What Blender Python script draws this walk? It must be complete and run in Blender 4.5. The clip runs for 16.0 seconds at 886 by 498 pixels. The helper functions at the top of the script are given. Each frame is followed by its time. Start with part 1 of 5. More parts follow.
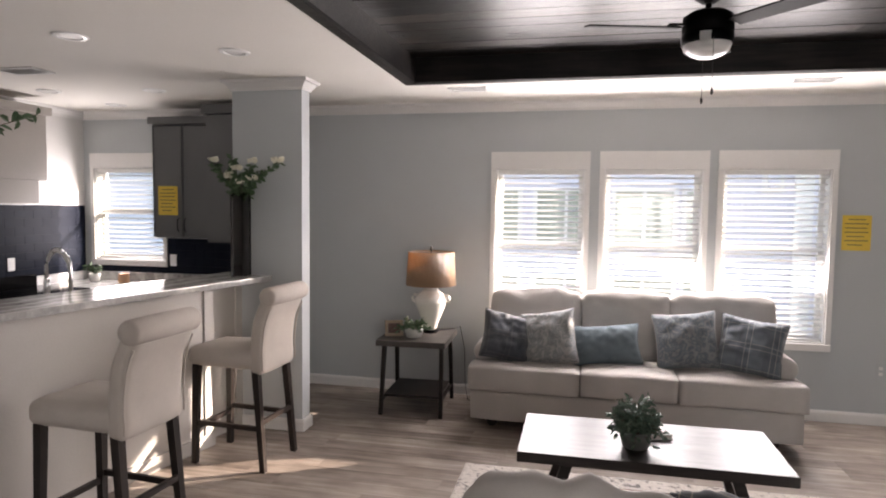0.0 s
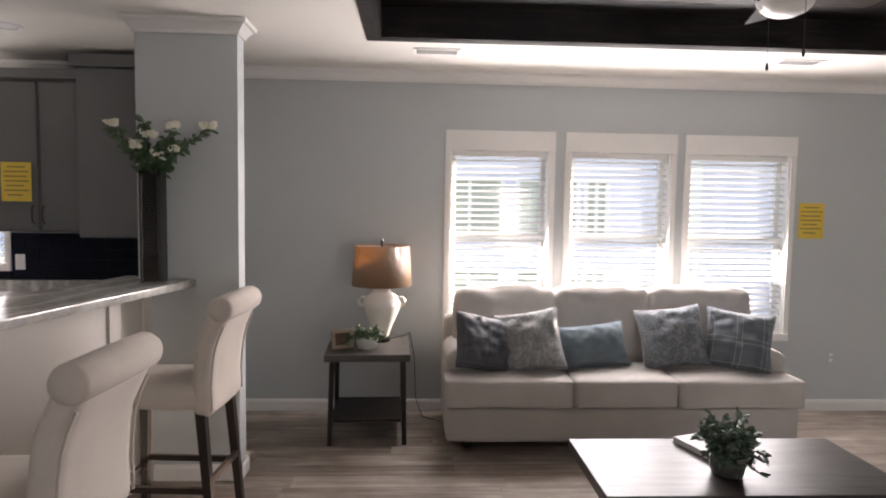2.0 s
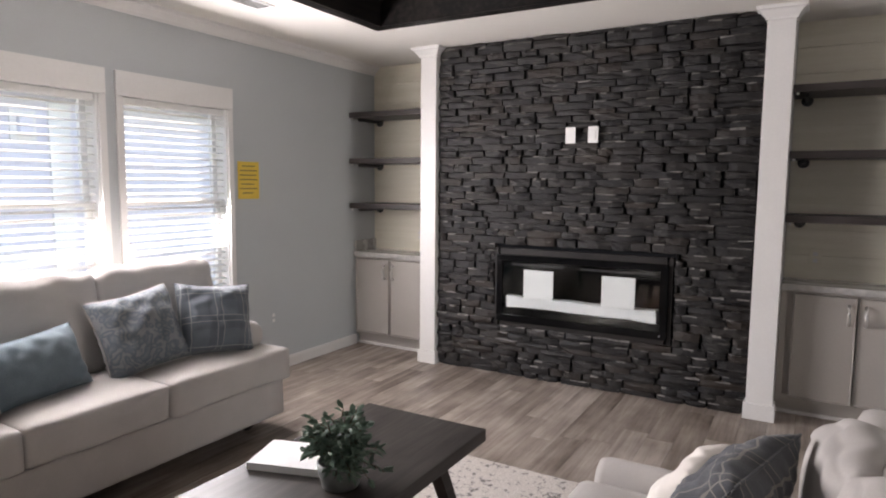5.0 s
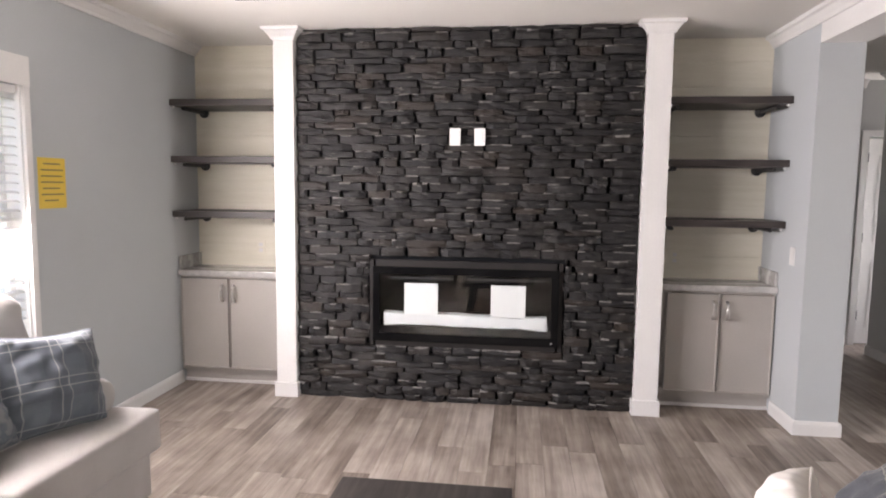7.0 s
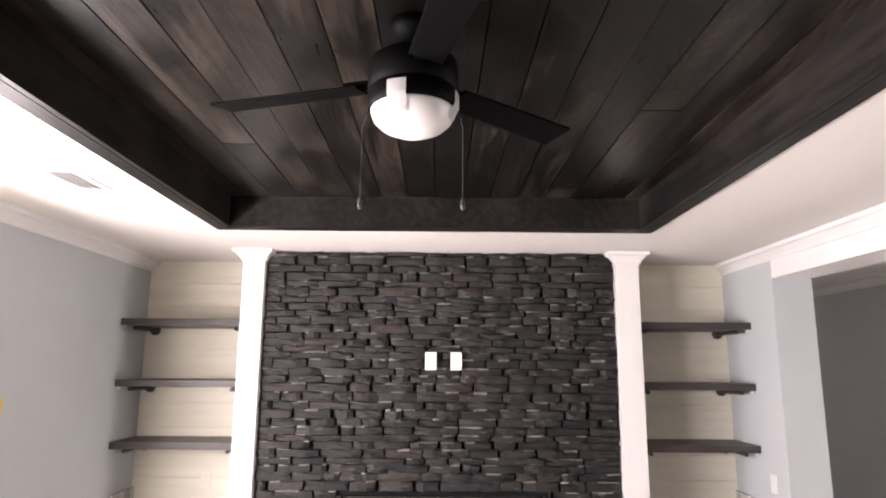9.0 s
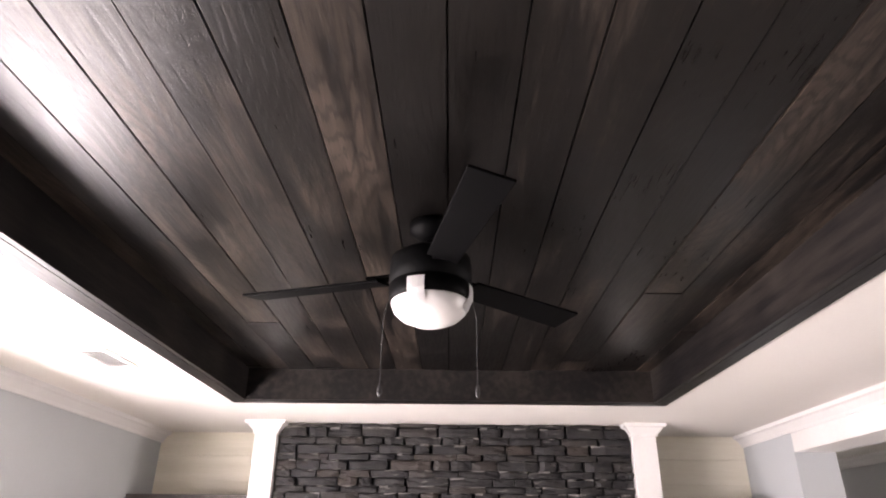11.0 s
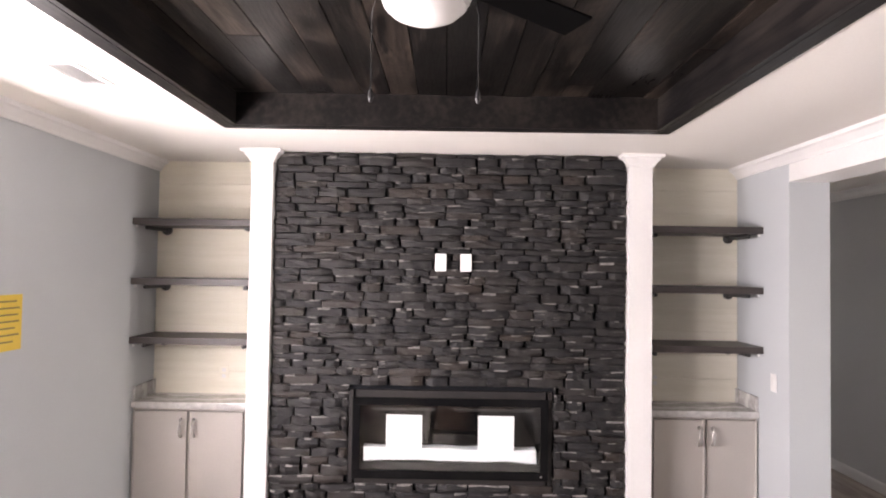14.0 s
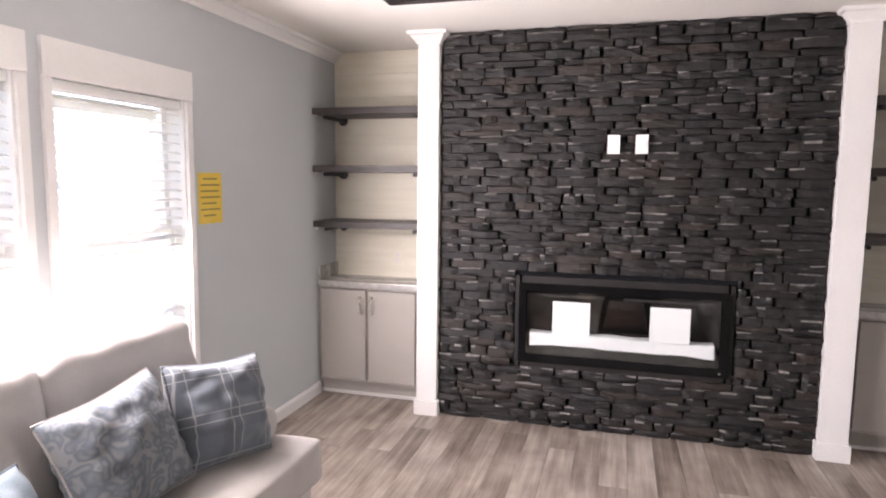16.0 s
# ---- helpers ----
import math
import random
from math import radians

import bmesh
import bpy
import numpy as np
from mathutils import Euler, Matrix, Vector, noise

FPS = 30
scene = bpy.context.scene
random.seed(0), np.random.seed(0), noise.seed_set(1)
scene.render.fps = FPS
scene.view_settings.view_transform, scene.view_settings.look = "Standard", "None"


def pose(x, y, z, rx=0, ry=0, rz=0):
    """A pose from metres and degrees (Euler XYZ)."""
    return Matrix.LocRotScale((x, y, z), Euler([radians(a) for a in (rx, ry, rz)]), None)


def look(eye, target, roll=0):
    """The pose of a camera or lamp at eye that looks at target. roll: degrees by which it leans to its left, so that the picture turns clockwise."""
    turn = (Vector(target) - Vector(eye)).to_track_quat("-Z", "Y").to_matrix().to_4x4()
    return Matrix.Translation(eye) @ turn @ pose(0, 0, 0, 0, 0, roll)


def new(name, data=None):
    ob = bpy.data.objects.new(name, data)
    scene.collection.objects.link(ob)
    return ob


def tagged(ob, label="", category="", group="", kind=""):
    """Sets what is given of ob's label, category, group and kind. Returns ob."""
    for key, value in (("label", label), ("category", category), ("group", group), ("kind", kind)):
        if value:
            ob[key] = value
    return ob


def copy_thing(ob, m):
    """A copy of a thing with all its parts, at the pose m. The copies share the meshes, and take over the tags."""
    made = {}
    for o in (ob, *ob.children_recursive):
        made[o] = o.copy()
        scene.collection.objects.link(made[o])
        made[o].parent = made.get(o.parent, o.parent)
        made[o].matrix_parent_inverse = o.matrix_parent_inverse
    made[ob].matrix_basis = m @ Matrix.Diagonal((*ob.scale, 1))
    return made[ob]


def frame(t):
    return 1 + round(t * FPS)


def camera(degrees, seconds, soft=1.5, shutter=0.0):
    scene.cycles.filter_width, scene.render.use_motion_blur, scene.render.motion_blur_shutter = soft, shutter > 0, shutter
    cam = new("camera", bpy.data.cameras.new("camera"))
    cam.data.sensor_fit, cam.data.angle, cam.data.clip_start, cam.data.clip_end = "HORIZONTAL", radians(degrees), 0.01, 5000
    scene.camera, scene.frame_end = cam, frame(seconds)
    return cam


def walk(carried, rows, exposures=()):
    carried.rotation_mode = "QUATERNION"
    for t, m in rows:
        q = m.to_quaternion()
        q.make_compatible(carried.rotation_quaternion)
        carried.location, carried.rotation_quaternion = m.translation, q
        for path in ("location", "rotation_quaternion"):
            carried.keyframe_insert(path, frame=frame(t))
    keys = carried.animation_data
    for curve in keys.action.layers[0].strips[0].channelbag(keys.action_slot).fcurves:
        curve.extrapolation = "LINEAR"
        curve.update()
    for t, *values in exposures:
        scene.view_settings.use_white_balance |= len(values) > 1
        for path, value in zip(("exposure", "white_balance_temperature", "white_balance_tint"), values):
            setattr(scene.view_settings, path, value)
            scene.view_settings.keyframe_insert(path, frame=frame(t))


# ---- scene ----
cam = camera(70.2, 16.0, soft=2.0)
PATH = [
    (0, (-0.099, 0.352, 1.661), (-0.522, 2.303, 1.532), 0.7),
    (0.5, (-0.316, 0.506, 1.66), (-0.855, 2.428, 1.545), 0.7),
    (1, (-0.578, 0.684, 1.652), (-1.066, 2.621, 1.543), 0.7),
    (1.5, (-0.854, 0.867, 1.621), (-1.11, 2.847, 1.492), 0.8),
    (2, (-1.097, 1.042, 1.587), (-1.002, 3.035, 1.448), 0.9),
    (2.5, (-1.215, 1.263, 1.535), (-0.753, 3.204, 1.404), 0.7),
    (3, (-1.371, 1.438, 1.516), (-0.516, 3.242, 1.392), 0.7),
    (3.5, (-1.448, 1.604, 1.533), (-0.28, 3.223, 1.405), 0.6),
    (4, (-1.411, 1.788, 1.509), (-0.003, 3.202, 1.368), 0.3),
    (4.5, (-1.366, 1.983, 1.492), (0.221, 3.187, 1.318), 0.3),
    (7, (-1.174, 3.279, 1.519), (0.801, 3.522, 1.32), 0.7),
    (7.5, (-1.041, 3.493, 1.634), (0.953, 3.576, 1.502), 0.6),
    (8, (-0.986, 3.595, 1.704), (1.014, 3.58, 1.707), 0.7),
    (8.5, (-1.029, 3.661, 1.757), (0.963, 3.637, 1.937), 0.6),
    (9, (-1.101, 3.684, 1.819), (0.865, 3.671, 2.183), 0.4),
    (10, (-1.212, 3.702, 1.863), (0.67, 3.724, 2.541), 0.5),
    (11.25, (-1.23, 3.695, 1.868), (0.582, 3.72, 2.713), 0.65),
    (12.5, (-1.202, 3.69, 1.856), (0.707, 3.723, 2.453), 0.8),
    (13, (-1.146, 3.69, 1.841), (0.81, 3.72, 2.259), 0.8),
    (13.5, (-1.113, 3.696, 1.821), (0.872, 3.716, 2.059), 0.8),
    (14, (-1.067, 3.695, 1.802), (0.932, 3.706, 1.867), 0.9),
    (14.5, (-1.031, 3.689, 1.774), (0.968, 3.703, 1.702), 0.9),
    (15, (-1.02, 3.687, 1.727), (0.972, 3.749, 1.567), 0.8),
    (15.5, (-1.023, 3.706, 1.665), (0.955, 3.917, 1.458), 0.8),
    (16, (-0.969, 3.675, 1.622), (0.945, 4.212, 1.403), 0.6),
]
walk(cam, [(t, look(eye, target, roll)) for t, eye, target, roll in PATH],
     exposures=[(0.0, 2.98, 7250, 22), (0.7, 2.82, 7250, 22), (2.5, 3.02, 7200, 21), (4.5, 2.95, 7000, 20), (7.0, 3.54, 7100, 22), (10.0, 3.98, 7250, 27), (14.5, 3.88, 7150, 26), (16.0, 3.66, 7100, 26)])

# ---- world, sun and sky light ----
SUN_AZ = radians(60.5)                   # from +y towards +x
SUN_EL = radians(21)
world = bpy.data.worlds.new("sky")
scene.world = world
world.use_nodes = True
wn, wl = world.node_tree.nodes, world.node_tree.links
sky = wn.new("ShaderNodeTexSky")
sky.sky_type = "NISHITA"
sky.sun_disc = False
sky.sun_elevation = SUN_EL
sky.sun_rotation = SUN_AZ
wn["Background"].inputs["Strength"].default_value = 0.098
wl.new(sky.outputs[0], wn["Background"].inputs["Color"])

sun_data = bpy.data.lights.new("sun", "SUN")
sun_data.energy, sun_data.angle, sun_data.color = 3.1, radians(0.6), (1.0, 0.93, 0.82)
sun = new("sun", sun_data)
sun.matrix_world = look((math.sin(SUN_AZ) * math.cos(SUN_EL) * 30, math.cos(SUN_AZ) * math.cos(SUN_EL) * 30, math.sin(SUN_EL) * 30), (0, 0, 0))


NORTH, CE = 5.83, 2.575
EAST, WEST, SOUTH = 3.60, -5.0, -2.5


def sky_lamp(name, x, y, z, w, h, watts, target):
    """The sky's light that enters at an opening, a real or an added one."""
    data = bpy.data.lights.new(name, "AREA")
    data.shape, data.size, data.size_y, data.energy, data.color = "RECTANGLE", w, h, watts, (0.93, 0.96, 1.0)
    ob = new(name, data)
    ob.matrix_world = look((x, y, z), target)
    return ob


# made-up light from behind, through the added south door
sky_lamp("patio_sky", 1.5, SOUTH - 0.12, 1.05, 1.7, 1.9, 8.0, (0.2, 5.8, 1.3))
for wx in (-0.445, 0.483, 1.419):
    sky_lamp("window_sky", wx, 5.80, 1.52, 0.74, 0.94, 6.8, (wx, 0.0, 0.4))
sky_lamp("kitchen_window_sky", -4.49, 5.80, 1.56, 0.74, 0.88, 3.0, (-4.2, 0.0, 1.0))
# extra light for the hall, from an opening added out of view
sky_lamp("hall_sky", 5.24, -1.14, 1.2, 0.28, 1.7, 1.8, (5.1, 2.0, 1.2))


# ---- materials ----
def nodes_of(name):
    m = bpy.data.materials.new(name)
    m.use_nodes = True
    nt = m.node_tree
    return m, nt.nodes, nt.links, nt.nodes["Principled BSDF"]


def coords(n, l, scale=(1, 1, 1), rand=False):
    tc = n.new("ShaderNodeTexCoord")
    mp = n.new("ShaderNodeMapping")
    mp.inputs["Scale"].default_value = scale
    l.new(tc.outputs["Object"], mp.inputs["Vector"])
    if rand:
        oi = n.new("ShaderNodeObjectInfo")
        ml = n.new("ShaderNodeMath")
        ml.operation = "MULTIPLY"
        ml.inputs[1].default_value = 37.0
        l.new(oi.outputs["Random"], ml.inputs[0])
        cx = n.new("ShaderNodeCombineXYZ")
        for i in range(3):
            l.new(ml.outputs[0], cx.inputs[i])
        l.new(cx.outputs[0], mp.inputs["Location"])
    return mp.outputs["Vector"]


def noise_tex(n, l, vec, scale, detail=4.0, rough=0.55):
    t = n.new("ShaderNodeTexNoise")
    t.inputs["Scale"].default_value, t.inputs["Detail"].default_value, t.inputs["Roughness"].default_value = scale, detail, rough
    l.new(vec, t.inputs["Vector"])
    return t.outputs["Fac"]


def ramp(n, l, fac, stops):
    r = n.new("ShaderNodeValToRGB")
    el = r.color_ramp.elements
    while len(el) < len(stops):
        el.new(0.5)
    for e, (p, c) in zip(el, stops):
        e.position, e.color = p, (*c, 1)
    l.new(fac, r.inputs["Fac"])
    return r.outputs["Color"]


def mixed(n, l, a, b, fac, mode="MIX"):
    m = n.new("ShaderNodeMix")
    m.data_type, m.blend_type = "RGBA", mode
    for sock, v in ((m.inputs[0], fac), (m.inputs[6], a), (m.inputs[7], b)):
        if isinstance(v, (int, float)):
            sock.default_value = v
        elif isinstance(v, tuple):
            sock.default_value = (*v, 1)
        else:
            l.new(v, sock)
    return m.outputs[2]


def bumped(n, l, bsdf, height, strength, dist=0.002):
    b = n.new("ShaderNodeBump")
    b.inputs["Strength"].default_value, b.inputs["Distance"].default_value = strength, dist
    l.new(height, b.inputs["Height"])
    l.new(b.outputs["Normal"], bsdf.inputs["Normal"])


def math_node(n, l, op, a, b=None):
    m = n.new("ShaderNodeMath")
    m.operation = op
    for i, v in enumerate((a, b)):
        if v is None:
            continue
        if isinstance(v, (int, float)):
            m.inputs[i].default_value = v
        else:
            l.new(v, m.inputs[i])
    return m.outputs[0]


def surface(name, c1, c2, rough=0.6, big=1.3, fine=60.0, bump=0.15, stretch=(1, 1, 1), metal=0.0, rand=False, sheen=0.0, coat=0.0, dist=0.002, spec=0.5):
    """Two scales of variation between two colours, and a fine relief."""
    m, n, l, b = nodes_of(name)
    v = coords(n, l, stretch, rand)
    a, f = noise_tex(n, l, v, big, 3.0), noise_tex(n, l, v, fine, 5.0)
    fac = math_node(n, l, "ADD", math_node(n, l, "MULTIPLY", a, 0.65), math_node(n, l, "MULTIPLY", f, 0.35))
    l.new(ramp(n, l, fac, [(0.35, c1), (0.65, c2)]), b.inputs["Base Color"])
    b.inputs["Roughness"].default_value = rough
    b.inputs["Metallic"].default_value = metal
    b.inputs["Sheen Weight"].default_value = sheen
    b.inputs["Coat Weight"].default_value = coat
    b.inputs["Specular IOR Level"].default_value = spec
    if bump:
        bumped(n, l, b, f, bump, dist)
    return m


def wood(name, dark, mid, light, rough=0.45, along="x", grain=1.0, spread=0.5, bump=0.12, islands=False, spec=0.5, knots=False):
    """Long grain along one axis; each piece has a tone of its own."""
    m, n, l, b = nodes_of(name)
    sc = {"x": (0.9, 14, 14), "y": (14, 0.9, 14), "z": (14, 14, 0.9)}[along]
    tc = n.new("ShaderNodeTexCoord")
    if islands:
        tone = n.new("ShaderNodeNewGeometry").outputs["Random Per Island"]
    else:
        tone = n.new("ShaderNodeObjectInfo").outputs["Random"]
    off = math_node(n, l, "MULTIPLY", tone, 53.0)
    cx = n.new("ShaderNodeCombineXYZ")
    for i in range(3):
        l.new(off, cx.inputs[i])
    add = n.new("ShaderNodeVectorMath")
    add.operation = "ADD"
    l.new(tc.outputs["Object"], add.inputs[0])
    l.new(cx.outputs[0], add.inputs[1])
    mp = n.new("ShaderNodeMapping")
    mp.inputs["Scale"].default_value = sc
    l.new(add.outputs[0], mp.inputs["Vector"])
    g = noise_tex(n, l, mp.outputs["Vector"], 2.0 * grain, 7.0, 0.65)
    fine = noise_tex(n, l, mp.outputs["Vector"], 9.0 * grain, 4.0, 0.6)
    blotch = noise_tex(n, l, add.outputs[0], 2.6, 3.0)
    fac = math_node(n, l, "ADD", math_node(n, l, "MULTIPLY", g, 0.55), math_node(n, l, "MULTIPLY", blotch, 0.45))
    shift = math_node(n, l, "MULTIPLY", math_node(n, l, "SUBTRACT", tone, 0.5), spread * 0.5)
    fac = math_node(n, l, "ADD", fac, shift)
    col = ramp(n, l, fac, [(0.32, dark), (0.5, mid), (0.68, light)])
    if knots:
        kmap = n.new("ShaderNodeMapping")
        kmap.inputs["Scale"].default_value = (1.6, 4.5, 0.01)
        l.new(add.outputs[0], kmap.inputs["Vector"])
        vo = n.new("ShaderNodeTexVoronoi")
        vo.inputs["Scale"].default_value = 0.9
        l.new(kmap.outputs["Vector"], vo.inputs["Vector"])
        rings = math_node(n, l, "SINE", math_node(n, l, "MULTIPLY", math_node(n, l, "ADD", vo.outputs["Distance"], math_node(n, l, "MULTIPLY", g, 0.25)), 75.0))
        col = mixed(n, l, col, dark, math_node(n, l, "MULTIPLY", ramp(n, l, rings, [(0.2, (0, 0, 0)), (0.9, (1, 1, 1))]), 0.55))
        col = mixed(n, l, col, (0.004, 0.003, 0.003), ramp(n, l, vo.outputs["Distance"], [(0.035, (1, 1, 1)), (0.06, (0, 0, 0))]))
        g = math_node(n, l, "ADD", g, math_node(n, l, "MULTIPLY", rings, 0.12))
        fine = math_node(n, l, "ADD", fine, math_node(n, l, "MULTIPLY", math_node(n, l, "SUBTRACT", blotch, 0.5), 1.0))
    l.new(col, b.inputs["Base Color"])
    l.new(math_node(n, l, "ADD", math_node(n, l, "MULTIPLY", fine, 0.3), rough - 0.15), b.inputs["Roughness"])
    b.inputs["Specular IOR Level"].default_value = spec
    bumped(n, l, b, math_node(n, l, "ADD", g, math_node(n, l, "MULTIPLY", fine, 0.5)), bump)
    return m


def fabric(name, c1, c2, weave=420.0, bump=0.35):
    m, n, l, b = nodes_of(name)
    v = coords(n, l)
    big, f = noise_tex(n, l, v, 5.0, 3.0), noise_tex(n, l, v, weave, 2.0)
    fac = math_node(n, l, "ADD", math_node(n, l, "MULTIPLY", big, 0.4), math_node(n, l, "MULTIPLY", f, 0.6))
    l.new(ramp(n, l, fac, [(0.3, c1), (0.7, c2)]), b.inputs["Base Color"])
    b.inputs["Roughness"].default_value = 0.92
    b.inputs["Sheen Weight"].default_value = 0.1
    b.inputs["Specular IOR Level"].default_value = 0.2
    wrinkle = noise_tex(n, l, v, 14.0, 2.0)
    bumped(n, l, b, math_node(n, l, "ADD", math_node(n, l, "MULTIPLY", f, 0.25), wrinkle), bump, 0.004)
    return m


def plaid(name, ground, dark, line):
    """Woven check: broad darker bands and thin paired pale lines."""
    m, n, l, b = nodes_of(name)
    tc = n.new("ShaderNodeTexCoord")
    sp = n.new("ShaderNodeSeparateXYZ")
    l.new(tc.outputs["Object"], sp.inputs[0])
    f = noise_tex(n, l, tc.outputs["Object"], 300.0, 2.0)

    def bands(axis, period, start, width):
        fr = math_node(n, l, "FRACT", math_node(n, l, "ADD", math_node(n, l, "DIVIDE", sp.outputs[axis], period), start))
        return math_node(n, l, "LESS_THAN", fr, width)
    col = mixed(n, l, ground, dark, math_node(n, l, "MULTIPLY", bands(0, 0.17, 0.45, 0.45), 0.55))
    col = mixed(n, l, col, dark, math_node(n, l, "MULTIPLY", bands(2, 0.17, 0.45, 0.45), 0.55))
    for axis in (0, 2):
        for s in (0.0, 0.2):
            col = mixed(n, l, col, line, math_node(n, l, "MULTIPLY", bands(axis, 0.17, s, 0.028), 0.8))
    col = mixed(n, l, col, (0.5, 0.5, 0.5), math_node(n, l, "MULTIPLY", f, 0.12))
    l.new(col, b.inputs["Base Color"])
    b.inputs["Roughness"].default_value = 0.9
    b.inputs["Sheen Weight"].default_value = 0.2
    bumped(n, l, b, math_node(n, l, "ADD", f, noise_tex(n, l, tc.outputs["Object"], 18.0, 2.0)), 0.3, 0.003)
    return m


def floral(name, c1, c2, c3):
    m, n, l, b = nodes_of(name)
    v = coords(n, l)
    vo = n.new("ShaderNodeTexVoronoi")
    vo.inputs["Scale"].default_value = 24.0
    warp = n.new("ShaderNodeTexNoise")
    warp.inputs["Scale"].default_value = 9.0
    l.new(v, warp.inputs["Vector"])
    add = n.new("ShaderNodeVectorMath")
    add.operation = "MULTIPLY_ADD"
    add.inputs[1].default_value = (0.16, 0.16, 0.16)
    l.new(warp.outputs["Color"], add.inputs[0])
    l.new(v, add.inputs[2])
    l.new(add.outputs[0], vo.inputs["Vector"])
    l.new(ramp(n, l, vo.outputs["Distance"], [(0.1, c3), (0.32, c1), (0.5, c2), (0.7, c3)]), b.inputs["Base Color"])
    b.inputs["Roughness"].default_value = 0.9
    bumped(n, l, b, noise_tex(n, l, v, 260.0, 2.0), 0.3)
    return m


def glass(name, tint=(0.95, 0.97, 0.97), rough=0.0):
    m, n, l, b = nodes_of(name)
    b.inputs["Base Color"].default_value = (*tint, 1)
    b.inputs["Transmission Weight"].default_value = 1.0
    b.inputs["Roughness"].default_value = rough
    b.inputs["IOR"].default_value = 1.45
    return m


def thin_glass(name, clear=0.94):
    """A pane: mostly clear, with a faint mirror."""
    m, n, l, b = nodes_of(name)
    out = n["Material Output"]
    tr, gl, mx = n.new("ShaderNodeBsdfTransparent"), n.new("ShaderNodeBsdfGlossy"), n.new("ShaderNodeMixShader")
    gl.inputs["Roughness"].default_value = 0.02
    tr.inputs["Color"].default_value = (0.95, 0.97, 0.97, 1)
    mx.inputs[0].default_value = 1 - clear
    l.new(tr.outputs[0], mx.inputs[1])
    l.new(gl.outputs[0], mx.inputs[2])
    l.new(mx.outputs[0], out.inputs["Surface"])
    return m


WALL = surface("wall_paint", (0.456, 0.484, 0.496), (0.502, 0.532, 0.544), 0.75, 0.8, 140, 0.10)
HALL = surface("hall_paint", (0.48, 0.485, 0.48), (0.53, 0.535, 0.53), 0.75, 0.8, 140, 0.10)
CEILING = surface("ceiling_paint", (0.76, 0.735, 0.69), (0.82, 0.795, 0.75), 0.9, 0.7, 90, 0.35, dist=0.003)
TRIM = surface("trim_paint", (0.71, 0.70, 0.685), (0.77, 0.76, 0.745), 0.4, 2.0, 60, 0.05)
SHIPLAP = surface("shiplap_cream", (0.74, 0.70, 0.58), (0.84, 0.80, 0.69), 0.65, 3.0, 40, 0.25, (1, 0.4, 6), rand=True)
CABINET = surface("cabinet_paint", (0.40, 0.375, 0.345), (0.45, 0.42, 0.39), 0.42, 2.0, 80, 0.06)
BARPAINT = surface("bar_greige_paint", (0.55, 0.52, 0.485), (0.61, 0.58, 0.545), 0.6, 1.4, 90, 0.08)
KCABINET = surface("kitchen_cabinet_paint", (0.125, 0.128, 0.13), (0.15, 0.152, 0.154), 0.42, 2.0, 80, 0.06)
FLOORWOOD = wood("floor_plank", (0.105, 0.078, 0.063), (0.285, 0.235, 0.20), (0.50, 0.44, 0.39), 0.42, "x", 0.8, 0.24, 0.10)
FLOORWOOD_OUT = wood("floor_plank_outer", (0.105, 0.078, 0.063), (0.285, 0.235, 0.20), (0.50, 0.44, 0.39), 0.42, "x", 0.8, 0.24, 0.10, islands=True)
GAP = surface("floor_gap", (0.05, 0.04, 0.03), (0.07, 0.06, 0.05), 0.9)
TRAYWOOD = wood("tray_plank", (0.0014, 0.0011, 0.001), (0.0052, 0.0041, 0.0035), (0.055, 0.041, 0.032), 0.36, "x", 1.0, 0.36, 0.35, islands=True, spec=0.38, knots=True)
FASCIA = wood("tray_fascia", (0.004, 0.0037, 0.004), (0.008, 0.007, 0.0072), (0.028, 0.023, 0.02), 0.42, "x", 1.0, 0.3, 0.2, islands=True, spec=0.25)
DARKWOOD = wood("dark_table_wood", (0.022, 0.019, 0.018), (0.04, 0.035, 0.033), (0.075, 0.066, 0.06), 0.38, "x", 1.0, 0.1, 0.08, spec=0.22)
GREYWOOD = wood("grey_table_wood", (0.035, 0.030, 0.028), (0.06, 0.053, 0.05), (0.10, 0.09, 0.084), 0.45, "x", 1.0, 0.1, 0.1)
BROWNWOOD = wood("brown_shelf_wood", (0.09, 0.045, 0.03), (0.14, 0.075, 0.05), (0.2, 0.12, 0.08), 0.45, "x", 1.0, 0.1, 0.1)
LEGWOOD = wood("espresso_leg_wood", (0.010, 0.007, 0.006), (0.017, 0.012, 0.010), (0.032, 0.022, 0.018), 0.42, "z", 1.0, 0.1, 0.05, spec=0.3)
SHELFWOOD = wood("shelf_wood", (0.022, 0.018, 0.017), (0.045, 0.037, 0.035), (0.08, 0.067, 0.062), 0.45, "y", 1.0, 0.2, 0.12)
STEEL = surface("brushed_nickel", (0.68, 0.67, 0.65), (0.78, 0.77, 0.75), 0.34, 3, 90, 0.03, metal=1.0)
CHROME = surface("chrome", (0.72, 0.73, 0.74), (0.8, 0.8, 0.8), 0.08, 3, 90, 0.0, metal=1.0)
IRON = surface("black_iron", (0.018, 0.018, 0.019), (0.035, 0.034, 0.034), 0.5, 8, 120, 0.2)
MATTEBLACK = surface("matte_black_metal", (0.0009, 0.0009, 0.0011), (0.0016, 0.0016, 0.0018), 0.55, 4, 120, 0.05, spec=0.06)
GLOSSBLACK = surface("gloss_black", (0.004, 0.004, 0.005), (0.007, 0.007, 0.007), 0.10, 4, 120, 0.0, spec=0.1)
SLATE = surface("dark_slate_slip", (0.012, 0.011, 0.011), (0.022, 0.019, 0.018), 0.6, 6, 60, 0.4, spec=0.3)
